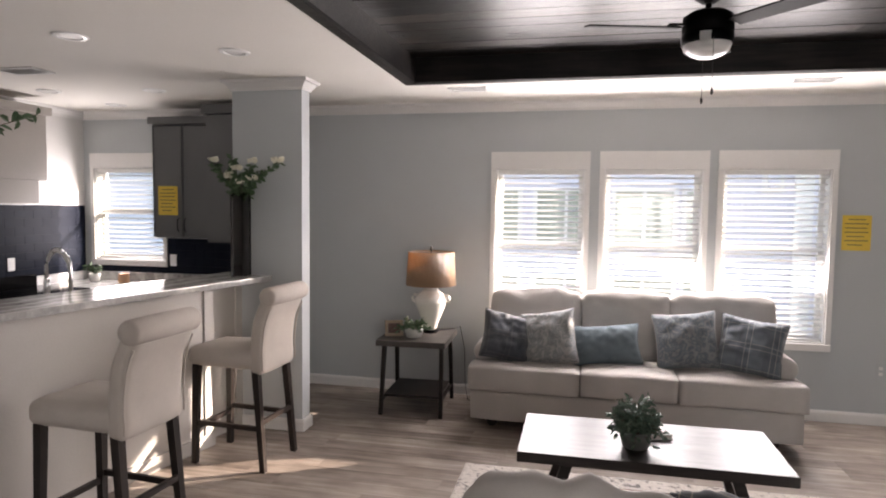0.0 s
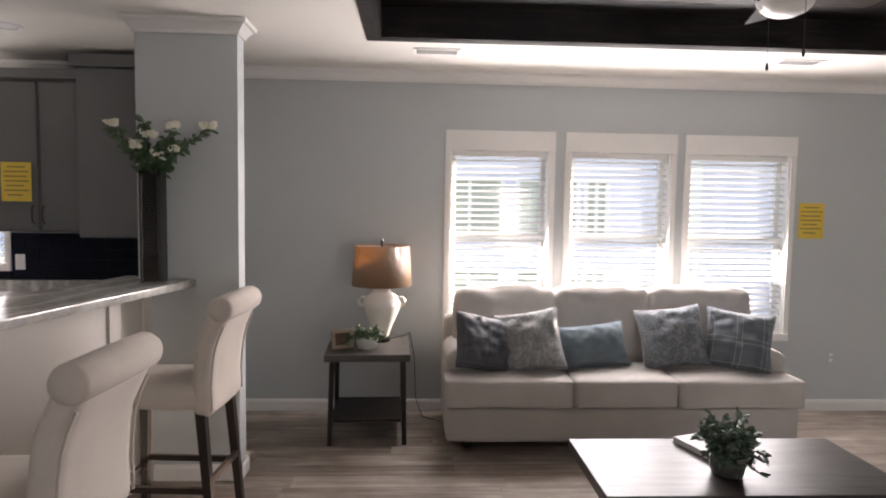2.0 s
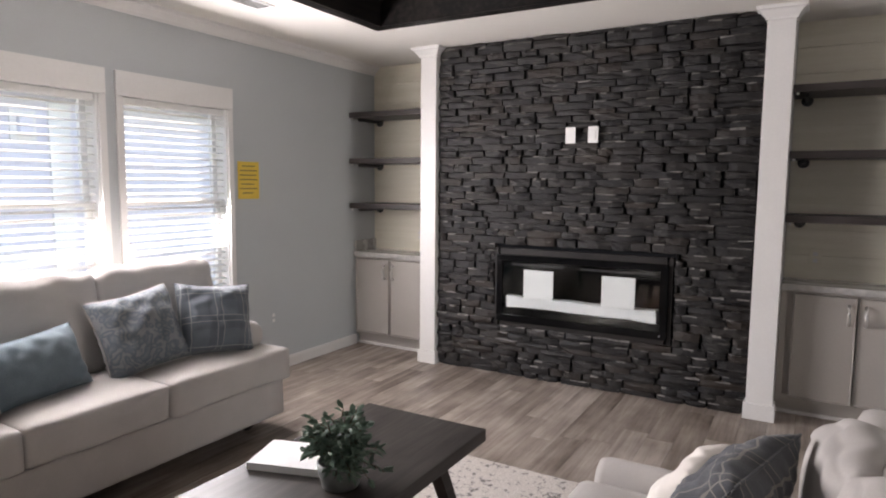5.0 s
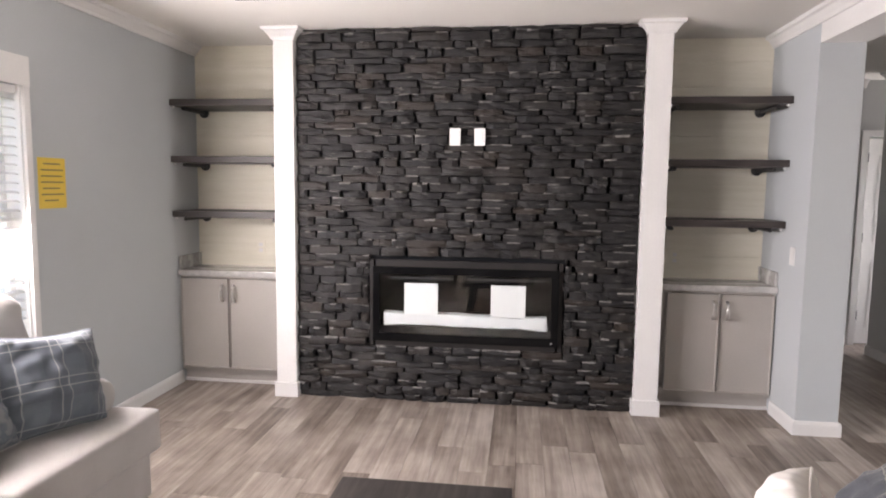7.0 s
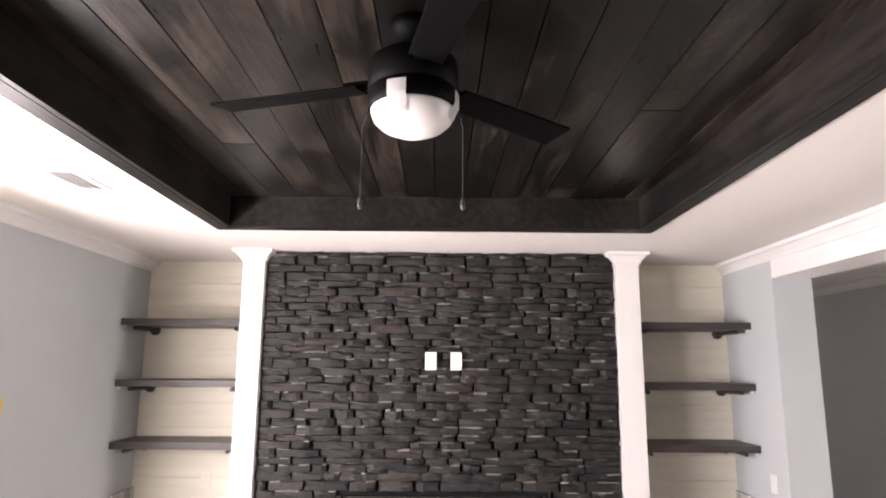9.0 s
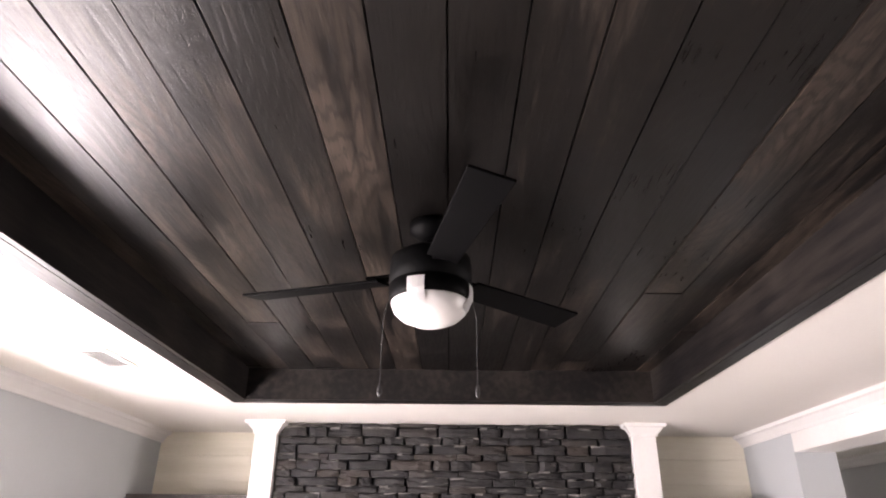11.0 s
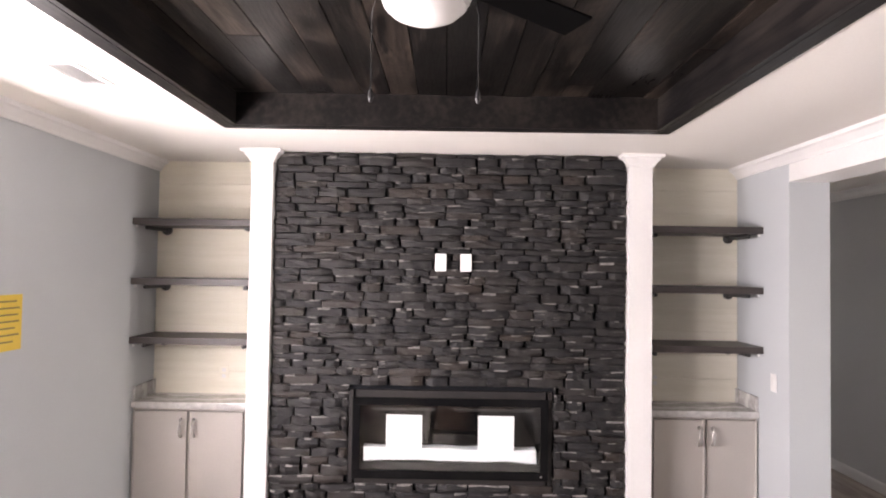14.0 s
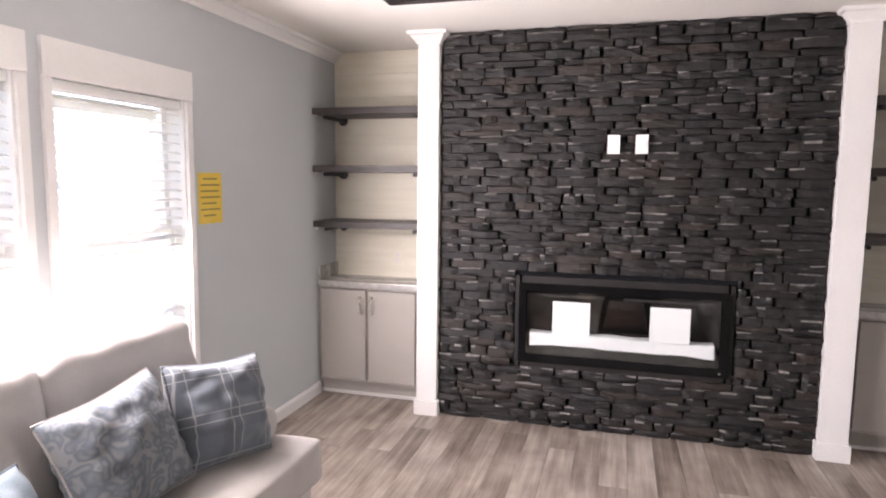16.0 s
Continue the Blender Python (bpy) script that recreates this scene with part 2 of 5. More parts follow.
SOFA = fabric("oatmeal_linen", (0.385, 0.362, 0.342), (0.50, 0.475, 0.452), 420.0, 0.5)
STOOLCLOTH = fabric("taupe_linen", (0.40, 0.355, 0.315), (0.52, 0.47, 0.425))
CREAMCLOTH = fabric("cream_linen", (0.66, 0.62, 0.57), (0.76, 0.72, 0.67))
TEAL = fabric("slate_blue_velvet", (0.10, 0.135, 0.155), (0.17, 0.21, 0.235), 300)
PLAIDBLUE = plaid("blue_plaid", (0.09, 0.112, 0.135), (0.055, 0.07, 0.088), (0.27, 0.28, 0.28))
PLAIDNAVY = plaid("navy_plaid", (0.030, 0.038, 0.052), (0.020, 0.026, 0.036), (0.075, 0.08, 0.085))
PLAIDDARK = plaid("dark_plaid", (0.035, 0.041, 0.052), (0.020, 0.024, 0.032), (0.20, 0.185, 0.16))
FLORAL = floral("grey_floral_print", (0.24, 0.25, 0.255), (0.19, 0.205, 0.215), (0.31, 0.31, 0.305))
FLORALDARK = floral("blue_floral_print", (0.14, 0.16, 0.178), (0.105, 0.125, 0.145), (0.20, 0.21, 0.215))
BLIND = surface("blind_vinyl", (0.80, 0.80, 0.78), (0.86, 0.86, 0.84), 0.45, 2, 40, 0.03)
VINYL = surface("white_vinyl", (0.78, 0.78, 0.77), (0.84, 0.84, 0.83), 0.35, 2, 40, 0.03)
PAPER = surface("white_paper", (0.80, 0.80, 0.79), (0.85, 0.85, 0.84), 0.8, 4, 90, 0.1)
FOAM = surface("white_packing_foam", (0.74, 0.75, 0.75), (0.84, 0.84, 0.84), 0.7, 9, 60, 0.5, dist=0.006)
YELLOW = surface("yellow_paper", (0.72, 0.50, 0.07), (0.78, 0.56, 0.10), 0.8, 4, 90, 0.1)
INK = surface("grey_ink", (0.20, 0.15, 0.06), (0.25, 0.19, 0.08), 0.8)
NAVYTILE = surface("navy_tile", (0.006, 0.008, 0.015), (0.010, 0.013, 0.022), 0.4, 4, 60, 0.05, rand=True, spec=0.08)
GROUT = surface("dark_grout", (0.008, 0.009, 0.011), (0.012, 0.013, 0.015), 0.9, spec=0.1)
CERAMIC = surface("white_ceramic", (0.72, 0.70, 0.65), (0.82, 0.80, 0.76), 0.22, 6, 60, 0.05)
STONEPOT = surface("whitewashed_pot", (0.5, 0.5, 0.47), (0.62, 0.62, 0.58), 0.8, 12, 90, 0.3)
LEAF = surface("leaf_green", (0.035, 0.075, 0.035), (0.09, 0.15, 0.075), 0.5, 30, 90, 0.1)
LEAFGREY = surface("sage_leaf", (0.05, 0.095, 0.065), (0.15, 0.22, 0.165), 0.55, 30, 90, 0.1)
STEM = surface("brown_stem", (0.07, 0.055, 0.035), (0.11, 0.085, 0.05), 0.8, 20, 90, 0.2)
PETAL = surface("cream_petal", (0.70, 0.67, 0.54), (0.82, 0.80, 0.70), 0.6, 20, 90, 0.1)
FROST = surface("frosted_glass", (0.82, 0.81, 0.79), (0.86, 0.85, 0.83), 0.3, 3, 40, 0.0)
CORD = surface("black_cord", (0.012, 0.012, 0.012), (0.02, 0.02, 0.02), 0.5)
AMBER = surface("amber_wax", (0.62, 0.27, 0.12), (0.72, 0.34, 0.16), 0.5, 6, 60, 0.1)
PHOTO = surface("brown_photo", (0.05, 0.018, 0.012), (0.12, 0.05, 0.03), 0.3, 9, 40, 0.0)
PALEWOOD = wood("pale_frame_wood", (0.22, 0.16, 0.11), (0.32, 0.25, 0.18), (0.42, 0.34, 0.26), 0.6, "x")
SIDING = surface("pale_siding", (0.66, 0.66, 0.74), (0.72, 0.72, 0.80), 0.6, 1, 40, 0.05)
ROOFING = surface("grey_shingle", (0.42, 0.42, 0.425), (0.52, 0.515, 0.51), 0.95, 4, 60, 0.4)
GRASS = surface("grass", (0.05, 0.085, 0.025), (0.12, 0.15, 0.055), 0.95, 1.2, 30, 0.7, dist=0.02)
GRAVEL = surface("pale_gravel", (0.27, 0.25, 0.22), (0.38, 0.36, 0.32), 0.95, 2, 60, 0.5)
FARPANE = surface("porch_screen_pane", (0.26, 0.30, 0.24), (0.50, 0.53, 0.46), 0.3, 2.2, 20)
GREYPOT = surface("grey_glazed_pot", (0.10, 0.11, 0.105), (0.17, 0.18, 0.17), 0.3, 8, 60, 0.1)
PANE = thin_glass("window_pane")
SMOKED = glass("smoked_glass", (0.62, 0.60, 0.58))


def stone_material():
    m, n, l, b = nodes_of("charcoal_ledger_stone")
    v = coords(n, l, (1, 1, 1), True)
    rnd = n.new("ShaderNodeObjectInfo").outputs["Random"]
    isl = n.new("ShaderNodeNewGeometry").outputs["Random Per Island"]
    tone = math_node(n, l, "FRACT", math_node(n, l, "ADD", rnd, isl))
    a, f = noise_tex(n, l, v, 9.0, 5.0, 0.65), noise_tex(n, l, v, 70.0, 6.0, 0.7)
    base = ramp(n, l, tone, [(0.0, (0.0035, 0.0035, 0.0045)), (0.45, (0.008, 0.0075, 0.0085)), (0.75, (0.013, 0.011, 0.0105)), (1.0, (0.026, 0.019, 0.015))])
    col = mixed(n, l, base, (0.055, 0.052, 0.049), math_node(n, l, "MULTIPLY", ramp(n, l, a, [(0.45, (0, 0, 0)), (0.75, (1, 1, 1))]), 0.45))
    col = mixed(n, l, col, (0.02, 0.02, 0.021), math_node(n, l, "MULTIPLY", ramp(n, l, f, [(0.3, (1, 1, 1)), (0.5, (0, 0, 0))]), 0.5))
    # pale flecks stretched sideways, highlights on the ledges put into the colour
    glint_fleck = noise_tex(n, l, coords(n, l, (1, 4.5, 30), True), 2.2, 3.0, 0.5)
    col = mixed(n, l, col, (0.30, 0.285, 0.27), math_node(n, l, "MULTIPLY", ramp(n, l, glint_fleck, [(0.65, (0, 0, 0)), (0.74, (1, 1, 1))]), 0.35))
    l.new(col, b.inputs["Base Color"])
    b.inputs["Roughness"].default_value = 0.45
    b.inputs["Specular IOR Level"].default_value = 0.4
    strata = noise_tex(n, l, coords(n, l, (1, 2.0, 22), True), 3.0, 4.0, 0.6)
    relief = math_node(n, l, "ADD", math_node(n, l, "ADD", a, math_node(n, l, "MULTIPLY", f, 0.5)), math_node(n, l, "MULTIPLY", strata, 0.7))
    bumped(n, l, b, relief, 1.0, 0.010)
    return m


def counter_material():
    m, n, l, b = nodes_of("veined_laminate")
    v = coords(n, l)
    warp = noise_tex(n, l, v, 2.2, 6.0, 0.7)
    f = noise_tex(n, l, v, 24.0, 5.0, 0.7)
    w = n.new("ShaderNodeTexWave")
    w.inputs["Scale"].default_value, w.inputs["Distortion"].default_value, w.inputs["Detail"].default_value = 2.2, 9.0, 4.0
    l.new(v, w.inputs["Vector"])
    base = ramp(n, l, math_node(n, l, "ADD", math_node(n, l, "MULTIPLY", warp, 0.6), math_node(n, l, "MULTIPLY", f, 0.4)),
                [(0.35, (0.24, 0.23, 0.22)), (0.5, (0.42, 0.41, 0.395)), (0.65, (0.62, 0.61, 0.59))])
    l.new(mixed(n, l, base, (0.75, 0.74, 0.72), math_node(n, l, "MULTIPLY", ramp(n, l, w.outputs["Fac"], [(0.6, (0, 0, 0)), (0.95, (1, 1, 1))]), 0.5)), b.inputs["Base Color"])
    b.inputs["Roughness"].default_value = 0.16
    b.inputs["Specular IOR Level"].default_value = 0.5
    return m


def shade_material():
    """Tan cloth shade in clear wrapping film."""
    m, n, l, b = nodes_of("tan_shade")
    v = coords(n, l)
    f = noise_tex(n, l, v, 240.0, 3.0)
    l.new(ramp(n, l, f, [(0.3, (0.26, 0.165, 0.10)), (0.7, (0.38, 0.25, 0.155))]), b.inputs["Base Color"])
    b.inputs["Roughness"].default_value = 0.75
    b.inputs["Coat Weight"].default_value = 1.0
    b.inputs["Coat Roughness"].default_value = 0.05
    wr = noise_tex(n, l, coords(n, l, (3, 3, 1.2)), 9.0, 4.0)
    bp = n.new("ShaderNodeBump")
    bp.inputs["Strength"].default_value, bp.inputs["Distance"].default_value = 1.0, 0.05
    l.new(wr, bp.inputs["Height"])
    l.new(bp.outputs["Normal"], b.inputs["Coat Normal"])
    tl, mx = n.new("ShaderNodeBsdfTranslucent"), n.new("ShaderNodeMixShader")
    tl.inputs["Color"].default_value = (0.62, 0.36, 0.16, 1)
    mx.inputs[0].default_value = 0.3
    l.new(b.outputs[0], mx.inputs[1])
    l.new(tl.outputs[0], mx.inputs[2])
    l.new(mx.outputs[0], n["Material Output"].inputs["Surface"])
    return m


def rug_material():
    """Ivory pile with broken dark flecks."""
    m, n, l, b = nodes_of("rug_pile")
    v = coords(n, l)
    fleck, patch, pile = noise_tex(n, l, v, 26.0, 4.0, 0.7), noise_tex(n, l, v, 5.0, 3.0), noise_tex(n, l, v, 160.0, 3.0)
    col = ramp(n, l, pile, [(0.3, (0.50, 0.45, 0.41)), (0.7, (0.76, 0.71, 0.66))])
    dark = math_node(n, l, "ADD", fleck, math_node(n, l, "MULTIPLY", math_node(n, l, "SUBTRACT", patch, 0.5), 0.3))
    col = mixed(n, l, col, (0.11, 0.10, 0.10), math_node(n, l, "MULTIPLY", ramp(n, l, dark, [(0.36, (1, 1, 1)), (0.45, (0, 0, 0))]), 0.85))
    l.new(col, b.inputs["Base Color"])
    b.inputs["Roughness"].default_value = 0.95
    bumped(n, l, b, math_node(n, l, "ADD", fleck, pile), 0.9, 0.01)
    return m


# paler stone colour, a painted highlight for the top chamfers
LEDGE_GLINT = surface("stone_ledge_highlight", (0.06, 0.057, 0.055), (0.29, 0.275, 0.26), 0.55, 22, 90, 0.5, rand=True)
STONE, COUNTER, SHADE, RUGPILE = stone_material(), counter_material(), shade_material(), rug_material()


# ---- mesh helpers ----
def link_mesh(name, me, material, parent=None, label=""):
    ob = new(name, me)
    if material and not me.materials:
        me.materials.append(material)
    if parent is not None:
        ob.parent = parent
    if label:
        ob["label"] = label
    return ob


def part(name, bm, material, parent=None, label="", smooth=False):
    """One mesh object from a bmesh, under a thing or a part."""
    me = bpy.data.meshes.new(name)
    bmesh.ops.recalc_face_normals(bm, faces=bm.faces)
    if smooth:
        for f in bm.faces:
            f.smooth = True
    bm.to_mesh(me)
    bm.free()
    return link_mesh(name, me, material, parent, label)


def thing(name, x=0, y=0, z=0, rz=0, label="", category="", group="", kind=""):
    ob = new(name)
    ob.empty_display_size = 0.05
    ob.matrix_basis = pose(x, y, z, 0, 0, rz)
    return tagged(ob, label, category, group, kind)


def box(bm, x0, x1, y0, y1, z0, z1):
    v = [bm.verts.new((x, y, z)) for x in (x0, x1) for y in (y0, y1) for z in (z0, z1)]
    for q in ((0, 1, 3, 2), (4, 6, 7, 5), (0, 4, 5, 1), (2, 3, 7, 6), (0, 2, 6, 4), (1, 5, 7, 3)):
        bm.faces.new([v[i] for i in q])
    return v


def boxes(*dims, bevel=0.0, seg=2):
    bm = bmesh.new()
    for d in dims:
        box(bm, *d)
    if bevel:
        bmesh.ops.bevel(bm, geom=list(bm.edges), offset=bevel, segments=seg, affect="EDGES", profile=0.7)
    return bm


def lathe(profile, seg=28, axis="z", at=(0, 0, 0)):
    """A turned body from (radius, height) pairs."""
    bm = bmesh.new()
    rings = []
    for r, h in profile:
        ring = []
        for i in range(seg):
            a = 2 * math.pi * i / seg
            c, s = r * math.cos(a), r * math.sin(a)
            p = {"z": (c, s, h), "x": (h, c, s), "y": (c, h, s)}[axis]
            ring.append(bm.verts.new((p[0] + at[0], p[1] + at[1], p[2] + at[2])))
        rings.append(ring)
    for a, b in zip(rings, rings[1:]):
        for i in range(seg):
            bm.faces.new((a[i], a[(i + 1) % seg], b[(i + 1) % seg], b[i]))
    for ring, h in ((rings[0], 0), (rings[-1], 0)):
        bm.faces.new(ring)
    return bm


def tube(points, radius, seg=10, bm=None, taper=1.0):
    """A round rod along a line of points."""
    bm = bm or bmesh.new()
    pts = [Vector(p) for p in points]
    rings = []
    for i, p in enumerate(pts):
        d = (pts[min(i + 1, len(pts) - 1)] - pts[max(i - 1, 0)]).normalized()
        side = d.cross(Vector((0.13, 0.31, 0.94)) if abs(d.z) < 0.9 else Vector((1, 0.1, 0))).normalized()
        up = side.cross(d)
        r = radius * (1 + (taper - 1) * i / max(1, len(pts) - 1))
        rings.append([bm.verts.new(p + side * r * math.cos(2 * math.pi * k / seg) + up * r * math.sin(2 * math.pi * k / seg)) for k in range(seg)])
    for a, b in zip(rings, rings[1:]):
        for k in range(seg):
            bm.faces.new((a[k], a[(k + 1) % seg], b[(k + 1) % seg], b[k]))
    bm.faces.new(rings[0])
    bm.faces.new(rings[-1])
    return bm


def post(bm, a, b, w0, w1):
    """A square tapered leg from a to b."""
    a, b = Vector(a), Vector(b)
    lo = [bm.verts.new(a + Vector((sx * w0 / 2, sy * w0 / 2, 0))) for sx, sy in ((-1, -1), (1, -1), (1, 1), (-1, 1))]
    hi = [bm.verts.new(b + Vector((sx * w1 / 2, sy * w1 / 2, 0))) for sx, sy in ((-1, -1), (1, -1), (1, 1), (-1, 1))]
    for i in range(4):
        bm.faces.new((lo[i], lo[(i + 1) % 4], hi[(i + 1) % 4], hi[i]))
    bm.faces.new(lo)
    bm.faces.new(hi)
    return bm


def sweep(bm, profile, a, b, out):
    """A moulding: profile of (outward, up) pairs run from a to b; out is the unit way from the wall."""
    a, b, out = Vector(a), Vector(b), Vector(out)
    ends = [[bm.verts.new(p + out * o + Vector((0, 0, u))) for o, u in profile] for p in (a, b)]
    k = len(profile)
    for i in range(k):
        bm.faces.new((ends[0][i], ends[0][(i + 1) % k], ends[1][(i + 1) % k], ends[1][i]))
    bm.faces.new(ends[0])
    bm.faces.new(ends[1])
    return bm


def pillow_mesh(w, h, t, pinch=0.10, seed=1, n=18, power=2.6, wob=0.012):
    """A stuffed cushion in the x-z plane, thick along y, with drawn-out corners and soft dents."""
    rng = random.Random(seed)
    off = Vector((rng.uniform(0, 50), rng.uniform(0, 50), rng.uniform(0, 50)))
    bm = bmesh.new()
    grid = {}
    for s in (-1, 1):
        for i in range(n + 1):
            for j in range(n + 1):
                if s == 1 and (i in (0, n) or j in (0, n)):
                    grid[s, i, j] = grid[-1, i, j]
                    continue
                u, v = 2 * i / n - 1, 2 * j / n - 1
                fat = (max(0.0, 1 - abs(u) ** power) * max(0.0, 1 - abs(v) ** power)) ** 0.5
                corner = 1 - 0.02 * abs(u * v) ** 9
                x = u * w / 2 * (1 - pinch * (1 - v * v) * abs(u) ** 3) * corner
                z = v * h / 2 * (1 - pinch * (1 - u * u) * abs(v) ** 3) * corner
                d = noise.noise(Vector((x * 7, z * 7, s * 3.0)) + off)
                crease = noise.noise(Vector((x * 19, z * 19, s * 5.0)) + off)
                ruffle = noise.noise(Vector((x * 34, z * 34, s * 2.0)) + off) * max(abs(u), abs(v)) ** 4
                y = s * t / 2 * fat * (1 + 0.28 * d + 0.2 * crease + 0.45 * ruffle)
                x += wob * noise.noise(Vector((x * 5, z * 5, 9)) + off)
                z += wob * noise.noise(Vector((x * 5, z * 5, 4)) + off)
                grid[s, i, j] = bm.verts.new((x, y, z))
    for s in (-1, 1):
        for i in range(n):
            for j in range(n):
                bm.faces.new([grid[s, i, j], grid[s, i + 1, j], grid[s, i + 1, j + 1], grid[s, i, j + 1]])
    return bm


def cushion_box(x0, x1, y0, y1, z0, z1, r=0.05, crown=0.02, n=12, seed=1, dent=0.006):
    """An upholstered block: rounded edges, domed faces, slight dents."""
    rng = random.Random(seed)
    off = Vector((rng.uniform(0, 50), rng.uniform(0, 50), rng.uniform(0, 50)))
    bm = bmesh.new()
    bmesh.ops.create_cube(bm, size=2.0)
    bmesh.ops.subdivide_edges(bm, edges=list(bm.edges), cuts=n, use_grid_fill=True)
    half = Vector(((x1 - x0) / 2, (y1 - y0) / 2, (z1 - z0) / 2))
    mid = Vector(((x1 + x0) / 2, (y1 + y0) / 2, (z1 + z0) / 2))
    rr = min(r, *(0.95 * h for h in half))
    for v in bm.verts:
        u = v.co.copy()
        # ease the grid towards the edges, so that the rounding is well cut
        u = Vector([math.copysign(abs(c) ** 0.75, c) for c in u])
        p = Vector((u.x * half.x, u.y * half.y, u.z * half.z))
        core = Vector([max(-h + rr, min(h - rr, c)) for h, c in zip(half, p)])
        d = p - core
        if d.length > 1e-9:
            p = core + d.normalized() * rr
        cx, cy, cz = (1 - u.x * u.x), (1 - u.y * u.y), (1 - u.z * u.z)
        if abs(u.z) > 0.999:
            p.z += math.copysign(crown * cx * cy, u.z)
        if abs(u.y) > 0.999:
            p.y += math.copysign(crown * cx * cz * 0.6, u.y)
        if abs(u.x) > 0.999:
            p.x += math.copysign(crown * cy * cz * 0.5, u.x)
        k = noise.noise((p + mid) * 4.0 + off)
        p += Vector((u.x, u.y, u.z)) * dent * k
        v.co = p + mid
    return bm


def piping(points, radius=0.006):
    return tube(points, radius, 6)


def wall(name, axis, a0, a1, t0, t1, z0, z1, material, openings=()):
    """A wall along x or y, a0 to a1, with openings (a0, a1, z0, z1) through its thickness."""
    bm = bmesh.new()
    cuts = sorted({a0, a1, *(o[0] for o in openings), *(o[1] for o in openings)})

    def put(p, q, lo, hi):
        if hi - lo > 1e-6:
            box(bm, *((p, q, t0, t1) if axis == "x" else (t0, t1, p, q)), lo, hi)
    for p, q in zip(cuts, cuts[1:]):
        here = sorted((o for o in openings if o[0] <= p + 1e-6 and o[1] >= q - 1e-6), key=lambda o: o[2])
        lo = z0
        for o in here:
            put(p, q, lo, o[2])
            lo = o[3]
        put(p, q, lo, z1)
    return tagged(part(name, bm, material), kind="structure")


# ---- the shell of the house ----
WIN = {"window_1": (-0.822, -0.068, 0.62, 2.005), "window_2": (0.093, 0.872, 0.62, 2.005), "window_3": (1.022, 1.815, 0.62, 2.005), "window_4": (-4.875, -4.10, 1.11, 2.02)}

wall("wall_north", "x", -5.15, 3.75, NORTH, NORTH + 0.15, -0.2, 2.9, WALL, [WIN[k] for k in WIN])
wall("wall_east", "y", 1.30, NORTH, EAST, EAST + 0.15, -0.2, 2.9, TRIM)
wall("wall_west", "y", SOUTH, NORTH, WEST - 0.15, WEST, -0.2, 2.9, TRIM)
# the opening is for the added south door
wall("wall_south", "x", -5.15, 2.9, SOUTH - 0.15, SOUTH, -0.2, 2.9, WALL, [(0.6, 2.4, 0.0, 2.05)])
wall("wall_right", "x", 2.88, 3.598, 1.30, 1.555, 0, CE, WALL)
wall("wall_hall_north", "x", 3.60, 5.42, 1.30 - 0.002, 1.50, 0, CE, HALL)
wall("wall_hall_south", "x", 2.9, 5.05, -0.10, 0.04, 0, CE, HALL)
wall("wall_hall_return", "y", SOUTH, -0.10, 2.9, 3.05, 0, CE, WALL)
wall("wall_hall_closet", "y", -1.0, -0.102, 4.9, 5.05, 0, CE, HALL)
# the opening is made up, out of view, to brighten the hall
wall("wall_hall_back", "x", 5.05, 5.42, -1.1, -1.0, 0, CE, HALL, [(5.09, 5.39, 0.3, 2.05)])
wall("wall_hall_east", "y", -1.1, 1.50, 5.42, 5.55, 0, CE, HALL, [(-0.86, -0.02, 0, 2.04)])
wall("wall_hall_outer", "y", -1.3, 1.6, 6.2, 6.3, 0, CE, HALL)
wall("header_beam", "x", -5.0, 2.878, 1.30, 1.555, 2.383, CE, TRIM)
wall("column_wall", "x", -2.62, -2.07, 4.605, 4.735, 0, CE, WALL)
wall("column_wall_near", "x", -3.35, -2.072, 1.90, 2.05, 0, CE, WALL)
wall("chase_wall", "y", 2.505, 4.842, 3.155, 3.598, 0, CE, GROUT, [(3.03, 4.275, 0.44, 0.955)])

# ceiling: a flat white sheet with the tray cut out of it
TX0, TX1, TY0, TY1, TZ = -1.32, 2.335, 2.545, 4.868, 2.745
bm = bmesh.new()
for d in ((-5.15, TX0, SOUTH - 0.15, NORTH + 0.15), (TX1, 6.3, SOUTH - 0.15, NORTH + 0.15), (TX0, TX1, SOUTH - 0.15, TY0), (TX0, TX1, TY1, NORTH + 0.15)):
    box(bm, *d, CE, CE + 0.12)
tagged(part("ceiling", bm, CEILING), kind="structure")

# unseen flat slab, added to stop sky light leaking in round the tray
tagged(part("roof", boxes((-5.6, 6.8, SOUTH - 0.6, NORTH + 0.6, 2.86, 3.0)), ROOFING), kind="structure")

# planked inset of the tray, in one mesh
bm = bmesh.new()
rng = random.Random(4)
rows_n = 16
pw = (TY1 - TY0 + 0.1) / rows_n
for i in range(rows_n):
    y0 = TY0 - 0.05 + i * pw
    x = TX0 - 0.05 - rng.uniform(0, 1.6)
    while x < TX1 + 0.05:
        ln = rng.uniform(3.0, 6.0)
        a, b = max(x, TX0 - 0.05), min(x + ln, TX1 + 0.05)
        if b - a > 0.02:
            dz = rng.uniform(-0.004, 0.003)
            box(bm, a + 0.001, b - 0.001, y0 + 0.0022, y0 + pw - 0.0022, TZ + dz, TZ + 0.03)
        x += ln
tagged(part("ceiling_planks", bm, TRAYWOOD), kind="structure")
tagged(part("ceiling_tray_back", boxes((TX0 - 0.06, TX1 + 0.06, TY0 - 0.06, TY1 + 0.06, TZ + 0.032, TZ + 0.06)), MATTEBLACK), kind="structure")
